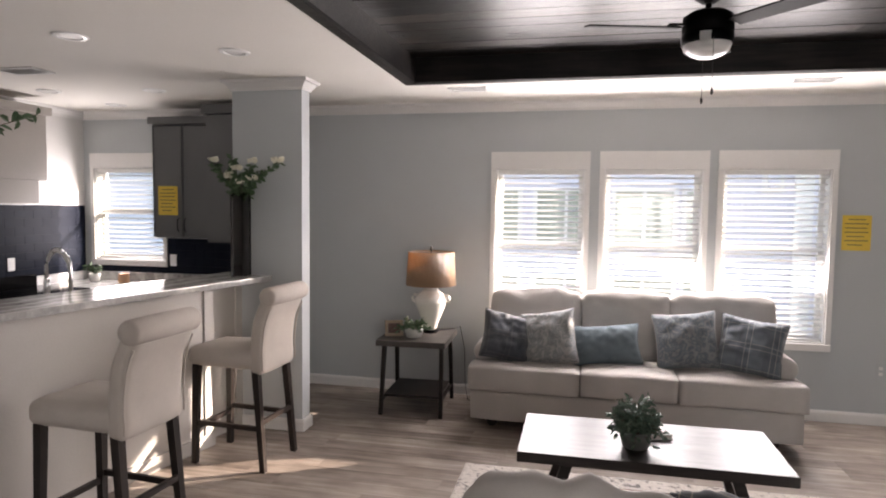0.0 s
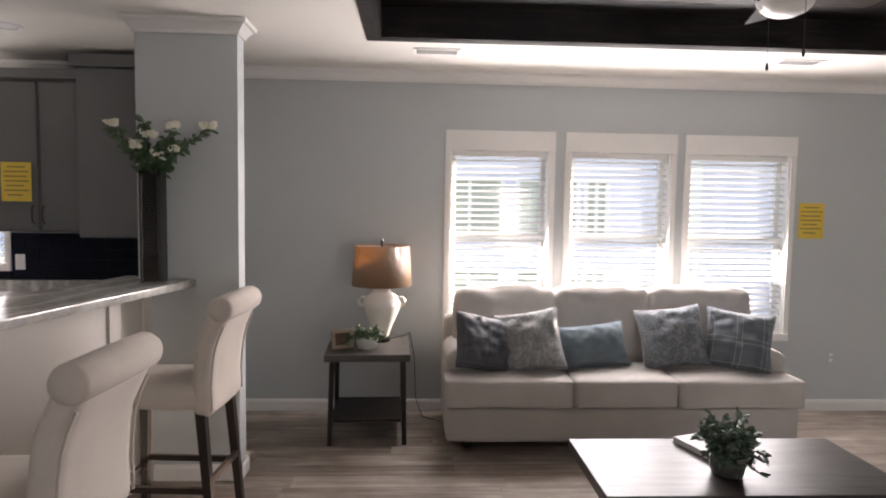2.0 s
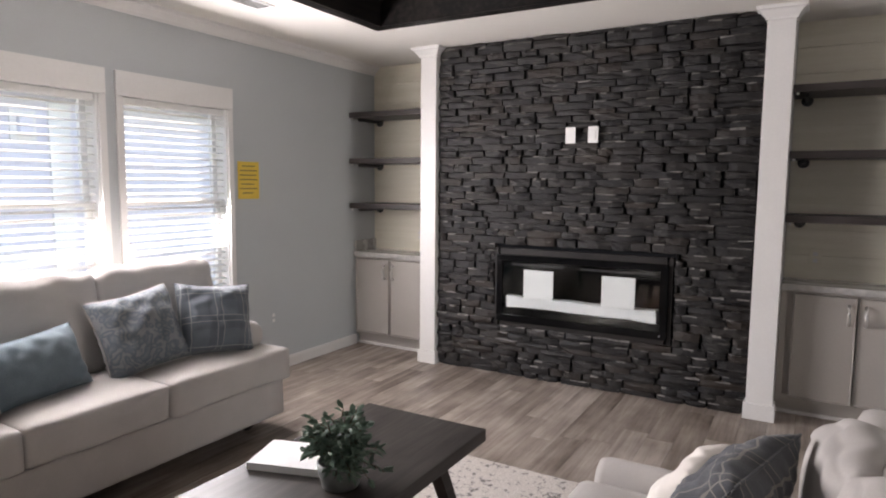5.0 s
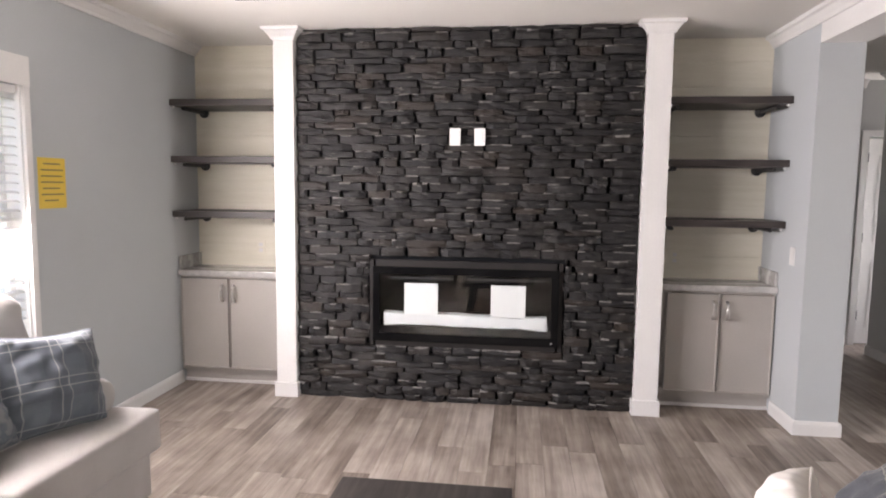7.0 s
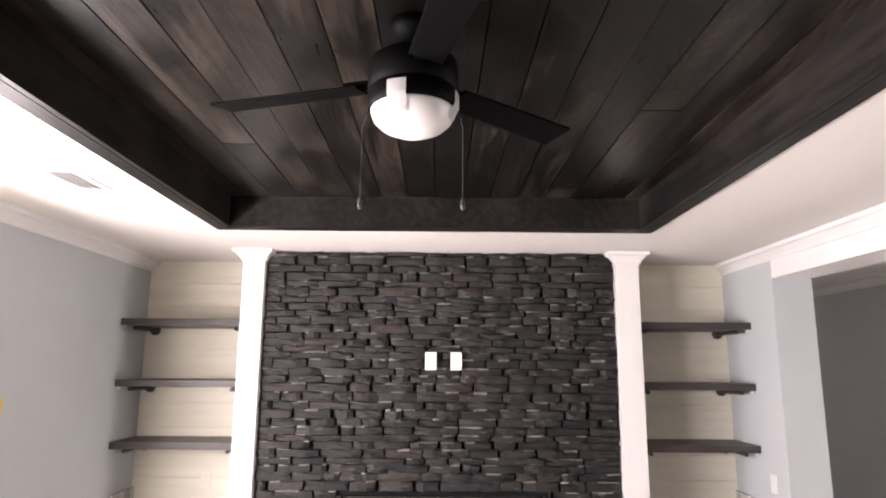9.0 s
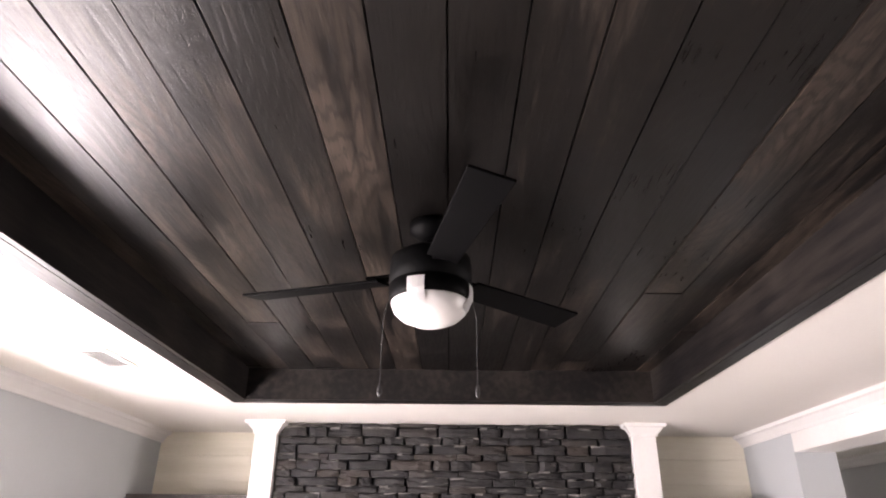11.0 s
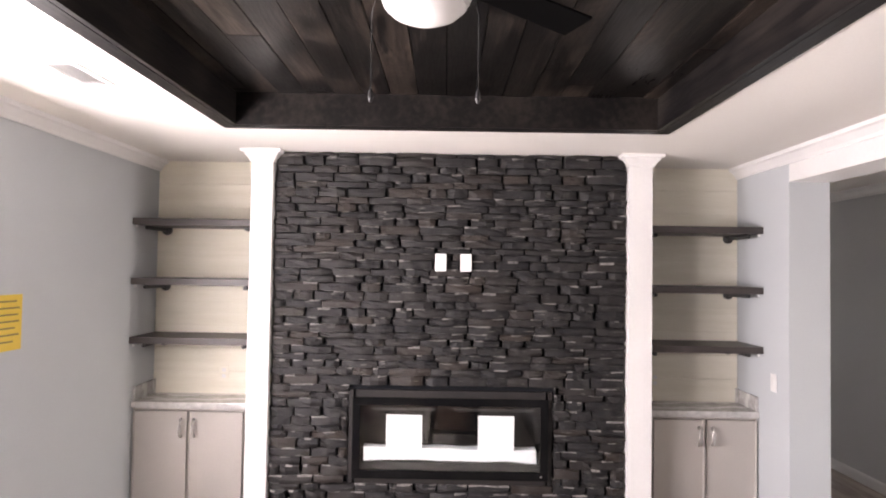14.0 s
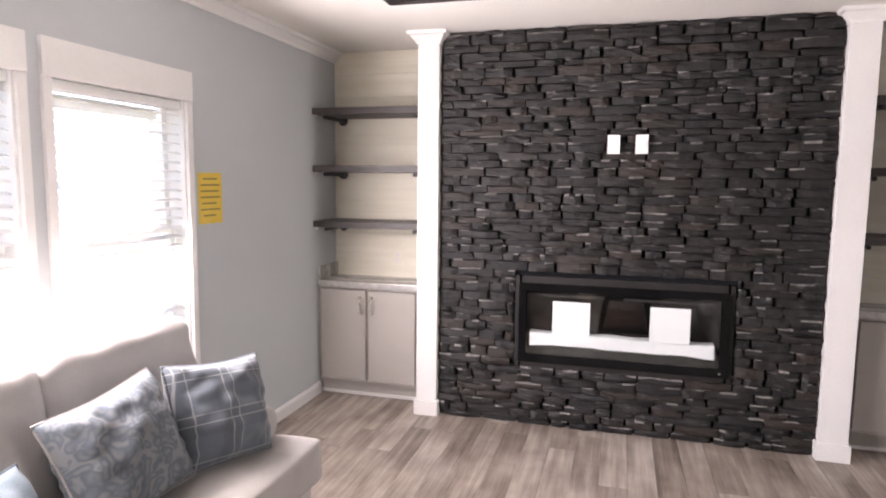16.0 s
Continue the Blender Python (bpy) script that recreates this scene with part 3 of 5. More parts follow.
# fascia boards and the flat lip round the tray
bm = bmesh.new()
t = 0.022
for d in ((TX0, TX1, TY1 - t, TY1), (TX0, TX1, TY0, TY0 + t), (TX0, TX0 + t, TY0 + t, TY1 - t), (TX1 - t, TX1, TY0 + t, TY1 - t)):
    box(bm, *d, 2.569, TZ + 0.025)
lip = 0.068
for d in ((TX0 - lip, TX1 + lip, TY1 + 0.001, TY1 + lip), (TX0 - lip, TX1 + lip, TY0 - lip, TY0 - 0.001), (TX0 - lip, TX0 - 0.001, TY0, TY1), (TX1 + 0.001, TX1 + lip, TY0, TY1)):
    box(bm, *d, 2.567, CE + 0.003)
tagged(part("trim_tray", bm, FASCIA), kind="structure")

# crown moulding and baseboards
CROWN = [(0, 0), (0.012, 0.0), (0.018, 0.018), (0.045, 0.05), (0.062, 0.058), (0.068, 0.078), (0, 0.078)]
BASE = [(0, 0), (0.016, 0), (0.016, 0.07), (0.010, 0.085), (0.006, 0.09), (0, 0.09)]
CZ = CE - 0.0785


def moulding(name, profile, z, runs, material=TRIM):
    bm = bmesh.new()
    for a, b, out in runs:
        sweep(bm, profile, (*a, z), (*b, z), (*out, 0))
    return tagged(part(name, bm, material), kind="structure")


moulding("crown_north", CROWN, CZ, [((WEST, NORTH - 0.001), (3.598, NORTH - 0.001), (0, -1))])
moulding("crown_header", CROWN, CZ, [((-5.0, 1.556), (3.58, 1.556), (0, 1)), ((-5.0, 1.299), (2.88, 1.299), (0, -1))])
moulding("crown_west", CROWN, CZ, [((WEST + 0.001, 1.56), (WEST + 0.001, NORTH), (1, 0))])
moulding("crown_hall", CROWN, CZ, [((2.9, 0.041), (5.05, 0.041), (0, 1)), ((5.419, 0.04), (5.419, 1.29), (-1, 0))])
CAP = [(-0.005, 0), (0.010, 0.0), (0.014, 0.016), (0.044, 0.052), (0.058, 0.057), (0.062, 0.077), (-0.005, 0.077)]


def flare(bm, x0, x1, y0, y1, z, profile):
    """A mitred cap round a rectangular post."""
    prev = None
    for o, u in profile[1:-1]:
        ring = [bm.verts.new(p) for p in ((x0 - o, y0 - o, z + u), (x1 + o, y0 - o, z + u), (x1 + o, y1 + o, z + u), (x0 - o, y1 + o, z + u))]
        if prev:
            for k in range(4):
                bm.faces.new((prev[k], prev[(k + 1) % 4], ring[(k + 1) % 4], ring[k]))
        else:
            bm.faces.new(ring)
        prev = ring
    bm.faces.new(prev)
    return bm


for nm, (x0, x1, y0, y1) in {"crown_column": (-2.62, -2.07, 4.605, 4.735), "crown_column_near": (-3.35, -2.072, 1.90, 2.05)}.items():
    tagged(part(nm, flare(bmesh.new(), x0, x1, y0, y1, CE - 0.0775, CAP), TRIM), kind="structure")
moulding("baseboard_north", BASE, 0, [((-2.95, NORTH - 0.001), (3.27, NORTH - 0.001), (0, -1))])
moulding("baseboard_column", BASE, 0, [((-2.55, 4.604), (-2.053, 4.604), (0, -1)), ((-2.069, 4.604), (-2.069, 4.735), (1, 0)), ((-2.62, 4.736), (-2.053, 4.736), (0, 1))])
moulding("baseboard_right", BASE, 0, [((2.879, 1.298), (2.879, 1.557), (-1, 0)), ((2.862, 1.556), (3.25, 1.556), (0, 1)), ((2.862, 1.299), (3.6, 1.299), (0, -1))])
moulding("baseboard_hall", BASE, 0, [((2.9, 0.041), (5.05, 0.041), (0, 1)), ((5.419, 0.05), (5.419, 1.29), (-1, 0)), ((3.6, 1.297), (5.42, 1.297), (0, -1))])
moulding("baseboard_south", BASE, 0, [((WEST, SOUTH + 0.001), (0.55, SOUTH + 0.001), (0, 1)), ((2.45, SOUTH + 0.001), (2.9, SOUTH + 0.001), (0, 1))])


# pilasters on both sides of the stone, with base and flared cap
def pilaster(name, y0, y1):
    p = boxes((3.066, 3.598, y0, y1, 0, CE - 0.001), bevel=0.004)
    ob = tagged(part(name, p, TRIM), kind="structure")
    part("plinth", boxes((3.050, 3.20, y0 - 0.014, y1 + 0.014, 0, 0.105), bevel=0.005), TRIM, ob)
    bm = flare(bmesh.new(), 3.066, 3.16, y0, y1, CE - 0.0775, CAP)
    part("cap", bm, TRIM, ob)
    return ob


pilaster("trim_pilaster_left", 4.846, 4.990)
pilaster("trim_pilaster_right", 2.345, 2.500)

# cream boards at the backs of the two niches
for nm, y0, y1 in (("niche_back_left", 4.992, NORTH), ("niche_back_right", 1.556, 2.343)):
    ob = tagged(part(nm, boxes((3.588, 3.597, y0, y1, 0.0, CE)), SHIPLAP), kind="structure")
    z = 0.86
    while z < CE - 0.01:
        h = min(0.172, CE - z)
        part("board", boxes((3.574, 3.587, y0 + 0.001, y1 - 0.001, z + 0.001, z + h - 0.001)), SHIPLAP, ob)
        z += 0.172


# ---- windows ----
def window(name):
    x0, x1, z0, z1 = WIN[name]
    ob = thing(name, (x0 + x1) / 2, NORTH, z0, kind="structure", label="white double-hung window with half-open slatted blind", category="window")
    w, h = x1 - x0, z1 - z0
    a = w / 2
    part("header", boxes((-a - 0.042, a + 0.042, -0.022, 0.0, h - 0.003, h + 0.147), bevel=0.003), TRIM, ob)
    for s in (-1, 1):
        part("side_casing", boxes((s * a - (0.042 if s < 0 else 0.0), s * a + (0.042 if s > 0 else 0.0), -0.018, 0.0, -0.0, h - 0.004), bevel=0.003), TRIM, ob)
        part("jamb", boxes((s * a - (0 if s < 0 else 0.012), s * a + (0.012 if s < 0 else 0), 0.001, 0.13, 0, h)), VINYL, ob)
    part("window_sill", boxes((-a - 0.042, a + 0.042, -0.024, 0.0, -0.058, -0.001), bevel=0.003), TRIM, ob)
    part("stool", boxes((-a + 0.013, a - 0.013, 0.001, 0.13, 0.0, 0.012)), VINYL, ob)
    mid = h * 0.545
    for nm, lo, hi, y in (("lower_sash", 0.013, mid, 0.075), ("upper_sash", mid - 0.03, h - 0.002, 0.100)):
        fr = part(nm, boxes((-a + 0.013, -a + 0.05, y, y + 0.03, lo, hi), (a - 0.05, a - 0.013, y, y + 0.03, lo, hi),
                            (-a + 0.05, a - 0.05, y + 0.001, y + 0.029, lo, lo + 0.04), (-a + 0.05, a - 0.05, y + 0.001, y + 0.029, hi - 0.035, hi)), VINYL, ob)
        pane = part("pane", boxes((-a + 0.048, a - 0.048, y + 0.012, y + 0.016, lo + 0.038, hi - 0.033)), PANE, fr)
        pane.visible_shadow = False
    bl = part("blind_rail", boxes((-a + 0.016, a - 0.016, 0.012, 0.060, h - 0.045, h - 0.004), bevel=0.003), BLIND, ob)
    n = int((h - 0.10) / 0.047)
    me = bpy.data.meshes.new("slat")
    bs = bmesh.new()
    ring = []
    for k in range(5):
        u = k / 4 - 0.5
        ring.append((u * 0.042, 0.004 * (1 - 4 * u * u)))
    lo = [[bs.verts.new((sx * (a - 0.018), y, z + dz)) for y, z in ring] for sx in (-1, 1) for dz in (0, 0.0018)]
    for k in range(4):
        bs.faces.new((lo[0][k], lo[0][k + 1], lo[2][k + 1], lo[2][k]))
        bs.faces.new((lo[1][k], lo[3][k], lo[3][k + 1], lo[1][k + 1]))
    for q in (0, 4):
        bs.faces.new((lo[0][q], lo[2][q], lo[3][q], lo[1][q]))
    bmesh.ops.recalc_face_normals(bs, faces=bs.faces)
    bs.to_mesh(me)
    bs.free()
    for i in range(n):
        s = link_mesh("slat", me, BLIND, bl)
        s.matrix_basis = pose(0, 0.037, h - 0.075 - i * 0.047, SLAT)
    part("bottom_rail", boxes((-a + 0.018, a - 0.018, 0.020, 0.055, 0.014, 0.032), bevel=0.003), BLIND, bl)
    for s in (-0.62, 0.62):
        part("ladder_cord", tube([(s * a, 0.014, 0.03), (s * a, 0.014, h - 0.03)], 0.0013, 5), BLIND, bl)
    return ob


SLAT = 20
for k in WIN:
    window(k)


# ---- doors ----
def panel_door(name, parent, width, height, material=TRIM):
    ob = part(name, boxes((0, 0.035, 0, width, 0, height), bevel=0.003), material, parent)
    for z0, z1 in ((0.18, 0.85), (1.02, height - 0.16)):
        for y0, y1 in ((0.10, width / 2 - 0.05), (width / 2 + 0.05, width - 0.10)):
            bm = boxes((-0.006, -0.0005, y0, y1, z0, z1), bevel=0.004)
            box(bm, -0.011, -0.006, y0 + 0.05, y1 - 0.05, z0 + 0.05, z1 - 0.05)
            part("panel", bm, material, ob)
    return ob


d1 = thing("door_1", 5.42, -0.86, 0, kind="structure", label="closed white panelled hall door with white casing", category="door")
leaf = panel_door("door_leaf", d1, 0.80, 2.01)
leaf.matrix_basis = pose(0.02, 0.02, 0.012)
part("door_casing", boxes((-0.018, 0, -0.06, -0.001, 0, 2.10), (-0.018, 0, 0.841, 0.90, 0, 2.10), (-0.018, 0, -0.001, 0.841, 2.041, 2.10)), TRIM, d1)
for z in (0.25, 1.02, 1.80):
    part("hinge", tube([(0.012, 0.826, z), (0.012, 0.826, z + 0.09)], 0.008, 8), IRON, d1)


# wide glazed door behind the start of the walk, added for south light
d2 = thing("door_2", 1.5, SOUTH, 0, kind="structure", label="unseen white sliding glass door with two tall panes, added to let in light", category="door")
for x in (-0.9, 0.0):
    lf = part("door_leaf", boxes((x + 0.002, x + 0.07, -0.10, -0.05, 0.0, 2.05), (x + 0.83, x + 0.898, -0.10, -0.05, 0.0, 2.05), (x + 0.07, x + 0.83, -0.099, -0.051, 0.0, 0.09), (x + 0.07, x + 0.83, -0.099, -0.051, 1.97, 2.05)), VINYL, d2)
    pn = part("pane", boxes((x + 0.068, x + 0.832, -0.078, -0.072, 0.088, 1.972)), PANE, lf)
    pn.visible_shadow = False


# ---- bookshelf niches: base cabinets, counters, shelves ----
def framed_panel(x0, x1, y0, y1, z0, z1, w=0.055, axis="x"):
    """A door leaf in one piece whose front (the low side) has a sunk panel with a sloped edge."""
    bm = bmesh.new()
    box(bm, x0, x1, y0, y1, z0, z1)
    i = "xyz".index(axis)
    lo = min(v.co[i] for v in bm.verts)
    front = [f for f in bm.faces if all(abs(v.co[i] - lo) < 1e-6 for v in f.verts)]
    bmesh.ops.inset_region(bm, faces=front, thickness=w, use_even_offset=True)
    bmesh.ops.inset_region(bm, faces=front, thickness=0.007, use_even_offset=True)
    for v in {v for f in front for v in f.verts}:
        v.co[i] += 0.015
    return bm


def shaker_door(parent, y0, y1, z0, z1, x, handle_y, material):
    """A framed door with a recessed panel; x is its front."""
    bm = framed_panel(x - 0.007, x + 0.019, y0, y1, z0, z1)
    x -= 0.007
    dr = part("door", bm, material, parent)
    hb = z1 - 0.05
    pts = [(x - 0.001, handle_y, hb), (x - 0.022, handle_y, hb - 0.012), (x - 0.030, handle_y, hb - 0.05), (x - 0.030, handle_y, hb - 0.07), (x - 0.022, handle_y, hb - 0.108), (x - 0.001, handle_y, hb - 0.12)]
    part("handle", tube(pts, 0.0105, 8), STEEL, dr, "arched brushed nickel handle", True)
    return dr


def base_cabinet(y0, y1, ysign):
    cab = thing("base_cabinet", 0, (y0 + y1) / 2, 0, label="greige two-door base cabinet with shaker doors in the wall niche", category="cabinet", group="niche cabinets")
    a, b = y0 - (y0 + y1) / 2, y1 - (y0 + y1) / 2
    part("body", boxes((3.315, 3.572, a, b, 0.095, 0.826)), CABINET, cab)
    part("face_frame", boxes((3.286, 3.3145, a, a + 0.038, 0.095, 0.826), (3.286, 3.3145, b - 0.038, b, 0.095, 0.826), (3.286, 3.3145, a + 0.038, b - 0.038, 0.095, 0.135), (3.286, 3.3145, a + 0.038, b - 0.038, 0.80, 0.826)), CABINET, cab)
    part("toe_kick", boxes((3.325, 3.57, a, b, 0.0, 0.094)), CABINET, cab)
    part("shoe_strip", boxes((3.306, 3.324, a, b, 0.0, 0.022), bevel=0.004), TRIM, cab, "white painted strip")
    lo, hi = (a + 0.075, b - 0.012) if ysign > 0 else (a + 0.012, b - 0.075)
    m = (lo + hi) / 2
    shaker_door(cab, lo, m - 0.005, 0.125, 0.808, 3.266, m - 0.045, CABINET)
    shaker_door(cab, m + 0.005, hi, 0.125, 0.808, 3.266, m + 0.045, CABINET)
    top = thing("countertop", 0, (y0 + y1) / 2, 0.827, label="grey veined laminate countertop on the niche cabinet", category="countertop", group="niche countertops")
    part("slab", boxes((3.246, 3.572, a, b, 0.0, 0.042), bevel=0.006), COUNTER, top)
    s0, s1 = (b - 0.018, b) if ysign > 0 else (a, a + 0.018)
    part("side_splash", boxes((3.262, 3.571, s0, s1, 0.043, 0.142), bevel=0.003), COUNTER, top)


base_cabinet(4.993, NORTH - 0.002, 1)
base_cabinet(1.557, 2.342, -1)

for y0, y1 in ((4.994, NORTH - 0.003), (1.558, 2.341)):
    for z in (2.075, 1.668, 1.268):
        sh = thing("wall_shelf", 3.19, (y0 + y1) / 2, z, label="thick dark-stained wooden shelf on iron pipe brackets", category="shelf", group="niche shelves")
        hw = (y1 - y0) / 2
        part("board", boxes((0.0, 0.382, -hw, hw, 0.0, 0.046), bevel=0.004), SHELFWOOD, sh)
        for s in (-1, 1):
            yy = s * (hw - 0.075)
            br = part("bracket", tube([(0.05, yy, -0.016), (0.372, yy, -0.016)], 0.0135, 10), IRON, sh, "black iron pipe bracket")
            part("flange", lathe([(0.012, 0.350), (0.036, 0.362), (0.036, 0.374), (0.012, 0.376)], 16, "x", (0, yy, -0.016)), IRON, br)
            part("screw_cap", lathe([(0.002, -0.006), (0.009, -0.004), (0.009, 0.002), (0.002, 0.002)], 10, "x", (0.012, s * (hw - 0.025), -0.010)), VINYL, sh, "white cap")
for y, z in ((5.31, 1.02), (2.16, 1.02)):
    o = thing("outlet", 3.5735, y, z, label="cream double power outlet on the shiplap boards", category="outlet", group="outlets")
    part("plate", boxes((-0.005, 0.0, -0.035, 0.035, -0.057, 0.057), bevel=0.002), SHIPLAP, o)
    for dz in (-0.022, 0.022):
        part("socket", boxes((-0.007, -0.0051, -0.014, 0.014, dz - 0.013, dz + 0.013), bevel=0.001), TRIM, o)


# ---- electric fireplace ----
fp = thing("electric_fireplace", 3.06, 3.6525, 0.435, label="long black wall-set electric fireplace with glass front, paper sheets inside", category="fireplace")
W2, H2 = 0.640, 0.525
part("surround", boxes((0.02, 0.034, -W2, W2, 0, 0.055), (0.02, 0.034, -W2, W2, H2 - 0.05, H2), (0.02, 0.034, -W2, -W2 + 0.05, 0.055, H2 - 0.05), (0.02, 0.034, W2 - 0.05, W2, 0.055, H2 - 0.05), bevel=0.003), GLOSSBLACK, fp)
part("firebox", boxes((0.24, 0.25, -W2 + 0.02, W2 - 0.02, 0.02, H2 - 0.02), (0.036, 0.24, -W2 + 0.02, W2 - 0.02, 0.01, 0.02), (0.036, 0.24, -W2 + 0.02, W2 - 0.02, H2 - 0.02, H2 - 0.01), (0.036, 0.24, -W2 + 0.01, -W2 + 0.02, 0.02, H2 - 0.02), (0.036, 0.24, W2 - 0.02, W2 - 0.01, 0.02, H2 - 0.02)), GLOSSBLACK, fp)
part("front_bed", boxes((0.05, 0.235, -W2 + 0.022, W2 - 0.022, 0.021, 0.105)), GLOSSBLACK, fp)
gp = part("glass_front", boxes((0.026, 0.030, -W2 + 0.048, W2 - 0.048, 0.053, H2 - 0.048)), PANE, fp)
gp.visible_shadow = False
part("vent_slot", boxes((0.035, 0.045, -W2 + 0.09, -0.02, H2 - 0.085, H2 - 0.072), (0.035, 0.045, 0.10, W2 - 0.12, H2 - 0.085, H2 - 0.072)), IRON, fp)
bm = cushion_box(0.045, 0.13, -W2 + 0.078, W2 - 0.078, 0.106, 0.195, 0.012, 0.0, 14, 6, 0.02)
part("packing_strip", bm, FOAM, fp, "crumpled white packing foam")
for y in (0.302, -0.300):
    part("paper_sheet", boxes((0.036, 0.0385, y - 0.118, y + 0.118, 0.19, 0.412)), PAPER, fp, "white paper sheet")
part("power_light", lathe([(0.001, -0.002), (0.006, -0.002), (0.006, 0.001), (0.001, 0.001)], 10, "x", (0.019, -W2 + 0.045, 0.027)), STEEL, fp)

for y, sw in ((3.731, False), (3.565, True)):
    pl = thing("wall_plate", 3.094, y, 1.848, label="white plastic wall plate set in the charcoal stone", category="wall plate", group="plates in the stone")
    part("plate", boxes((-0.006, 0.0, -0.037, 0.037, -0.058, 0.058), bevel=0.003), VINYL, pl)
    if sw:
        part("cable_cover", boxes((-0.012, -0.0061, -0.02, 0.012, -0.03, 0.03), bevel=0.003), VINYL, pl)
    else:
        for dz in (-0.022, 0.022):
            part("socket", boxes((-0.008, -0.0061, -0.014, 0.014, dz - 0.013, dz + 0.013), bevel=0.001), VINYL, pl)


# ---- notices, switches, vents, recessed lights ----
def notice(x, y, z, w, h, label):
    ob = thing("notice", x, y, z, label=label, category="notice", group="yellow notices")
    part("sheet", boxes((-w / 2, w / 2, -0.0015, 0.0, -h / 2, h / 2)), YELLOW, ob)
    for i, (a, b) in enumerate(((0.2, 0.8), (0.1, 0.9), (0.1, 0.85), (0.1, 0.9), (0.15, 0.75), (0.1, 0.9), (0.2, 0.7))):
        zz = h / 2 - h * (0.12 + 0.12 * i)
        part("text_line", boxes((-w / 2 + a * w, -w / 2 + b * w, -0.0025, -0.0016, zz - 0.004, zz + 0.004)), INK, ob)


notice(2.005, NORTH, 1.508, 0.205, 0.275, "yellow printed paper notice taped to the grey wall")
notice(-3.795, 5.478, 1.70, 0.20, 0.265, "yellow printed paper notice taped to a kitchen cabinet door")

so = thing("outlet", 2.226, NORTH, 0.43, label="white double power outlet on the grey wall", category="outlet", group="outlets")
part("plate", boxes((-0.035, 0.035, -0.005, 0, -0.057, 0.057), bevel=0.002), WALL, so)
for dz in (-0.022, 0.022):
    part("socket", boxes((-0.014, 0.014, -0.007, -0.0051, dz - 0.013, dz + 0.013), bevel=0.001), TRIM, so)
ls = thing("light_switch", 3.06, 1.5555, 1.10, label="white rocker light switch on the niche side wall", category="light switch")
part("plate", boxes((-0.036, 0.036, 0.0, 0.006, -0.058, 0.058), bevel=0.002), TRIM, ls)
part("rocker", boxes((-0.016, 0.016, 0.0061, 0.010, -0.033, 0.033), bevel=0.002), TRIM, ls)


def register(name, x, y, w, d, n, label, material=VINYL):
    ob = thing(name, x, y, CE, label=label, category="vent", group="ceiling vents")
    part("frame", boxes((-w / 2, w / 2, -d / 2, -d / 2 + 0.02, -0.009, 0), (-w / 2, w / 2, d / 2 - 0.02, d / 2, -0.009, 0), (-w / 2, -w / 2 + 0.02, -d / 2 + 0.02, d / 2 - 0.02, -0.009, 0), (w / 2 - 0.02, w / 2, -d / 2 + 0.02, d / 2 - 0.02, -0.009, 0)), material, ob)
    part("backing", boxes((-w / 2 + 0.02, w / 2 - 0.02, -d / 2 + 0.02, d / 2 - 0.02, -0.002, 0)), VINYL, ob)
    for i in range(n):
        yy = -d / 2 + 0.02 + (d - 0.04) * (i + 0.5) / n
        sl = part("slat", boxes((-w / 2 + 0.02, w / 2 - 0.02, -0.006, 0.006, -0.0008, 0.0008)), material, ob)
        sl.matrix_basis = pose(0, yy, -0.0055, 30)


register("ceiling_vent", -0.96, 5.17, 0.30, 0.15, 8, "white louvred ceiling register between the tray and the windows")
register("ceiling_vent", 1.45, 5.20, 0.30, 0.15, 8, "white louvred ceiling register between the tray and the windows")
register("ceiling_vent", -3.87, 4.05, 0.32, 0.20, 9, "white louvred ceiling return above the kitchen")
for x, y in ((-2.84, 3.34), (-2.13, 3.81), (-3.45, 4.85), (-4.35, 4.75), (-4.3, 5.45)):
    ob = thing("recessed_light", x, y, CE, label="round white recessed ceiling light, switched off", category="ceiling light", group="recessed lights")
    part("trim_ring", lathe([(0.060, -0.001), (0.064, -0.010), (0.085, -0.008), (0.092, -0.001)], 28), VINYL, ob)
    part("lens", lathe([(0.002, -0.0045), (0.059, -0.004), (0.059, -0.002), (0.002, -0.002)], 24), FROST, ob)


# ---- ceiling fan ----
fan = thing("ceiling_fan", 0.497, 3.757, TZ, 0, label="matte black three-bladed ceiling fan with frosted bowl light, taped", category="ceiling fan")
part("canopy", lathe([(0.02, -0.001), (0.068, -0.002), (0.066, -0.03), (0.03, -0.055), (0.016, -0.057)], 24), MATTEBLACK, fan, smooth=True)
part("downrod", tube([(0, 0, -0.05), (0, 0, -0.11)], 0.015, 12), MATTEBLACK, fan)
part("motor_housing", lathe([(0.016, -0.095), (0.09, -0.100), (0.118, -0.120), (0.122, -0.150), (0.122, -0.195), (0.116, -0.199), (0.116, -0.205), (0.122, -0.209), (0.120, -0.250), (0.112, -0.256)], 32), MATTEBLACK, fan, smooth=True)
part("light_bowl", lathe([(0.113, -0.252), (0.113, -0.262), (0.105, -0.284), (0.084, -0.304), (0.05, -0.319), (0.015, -0.325)], 32), FROST, fan, "frosted white glass bowl", True)
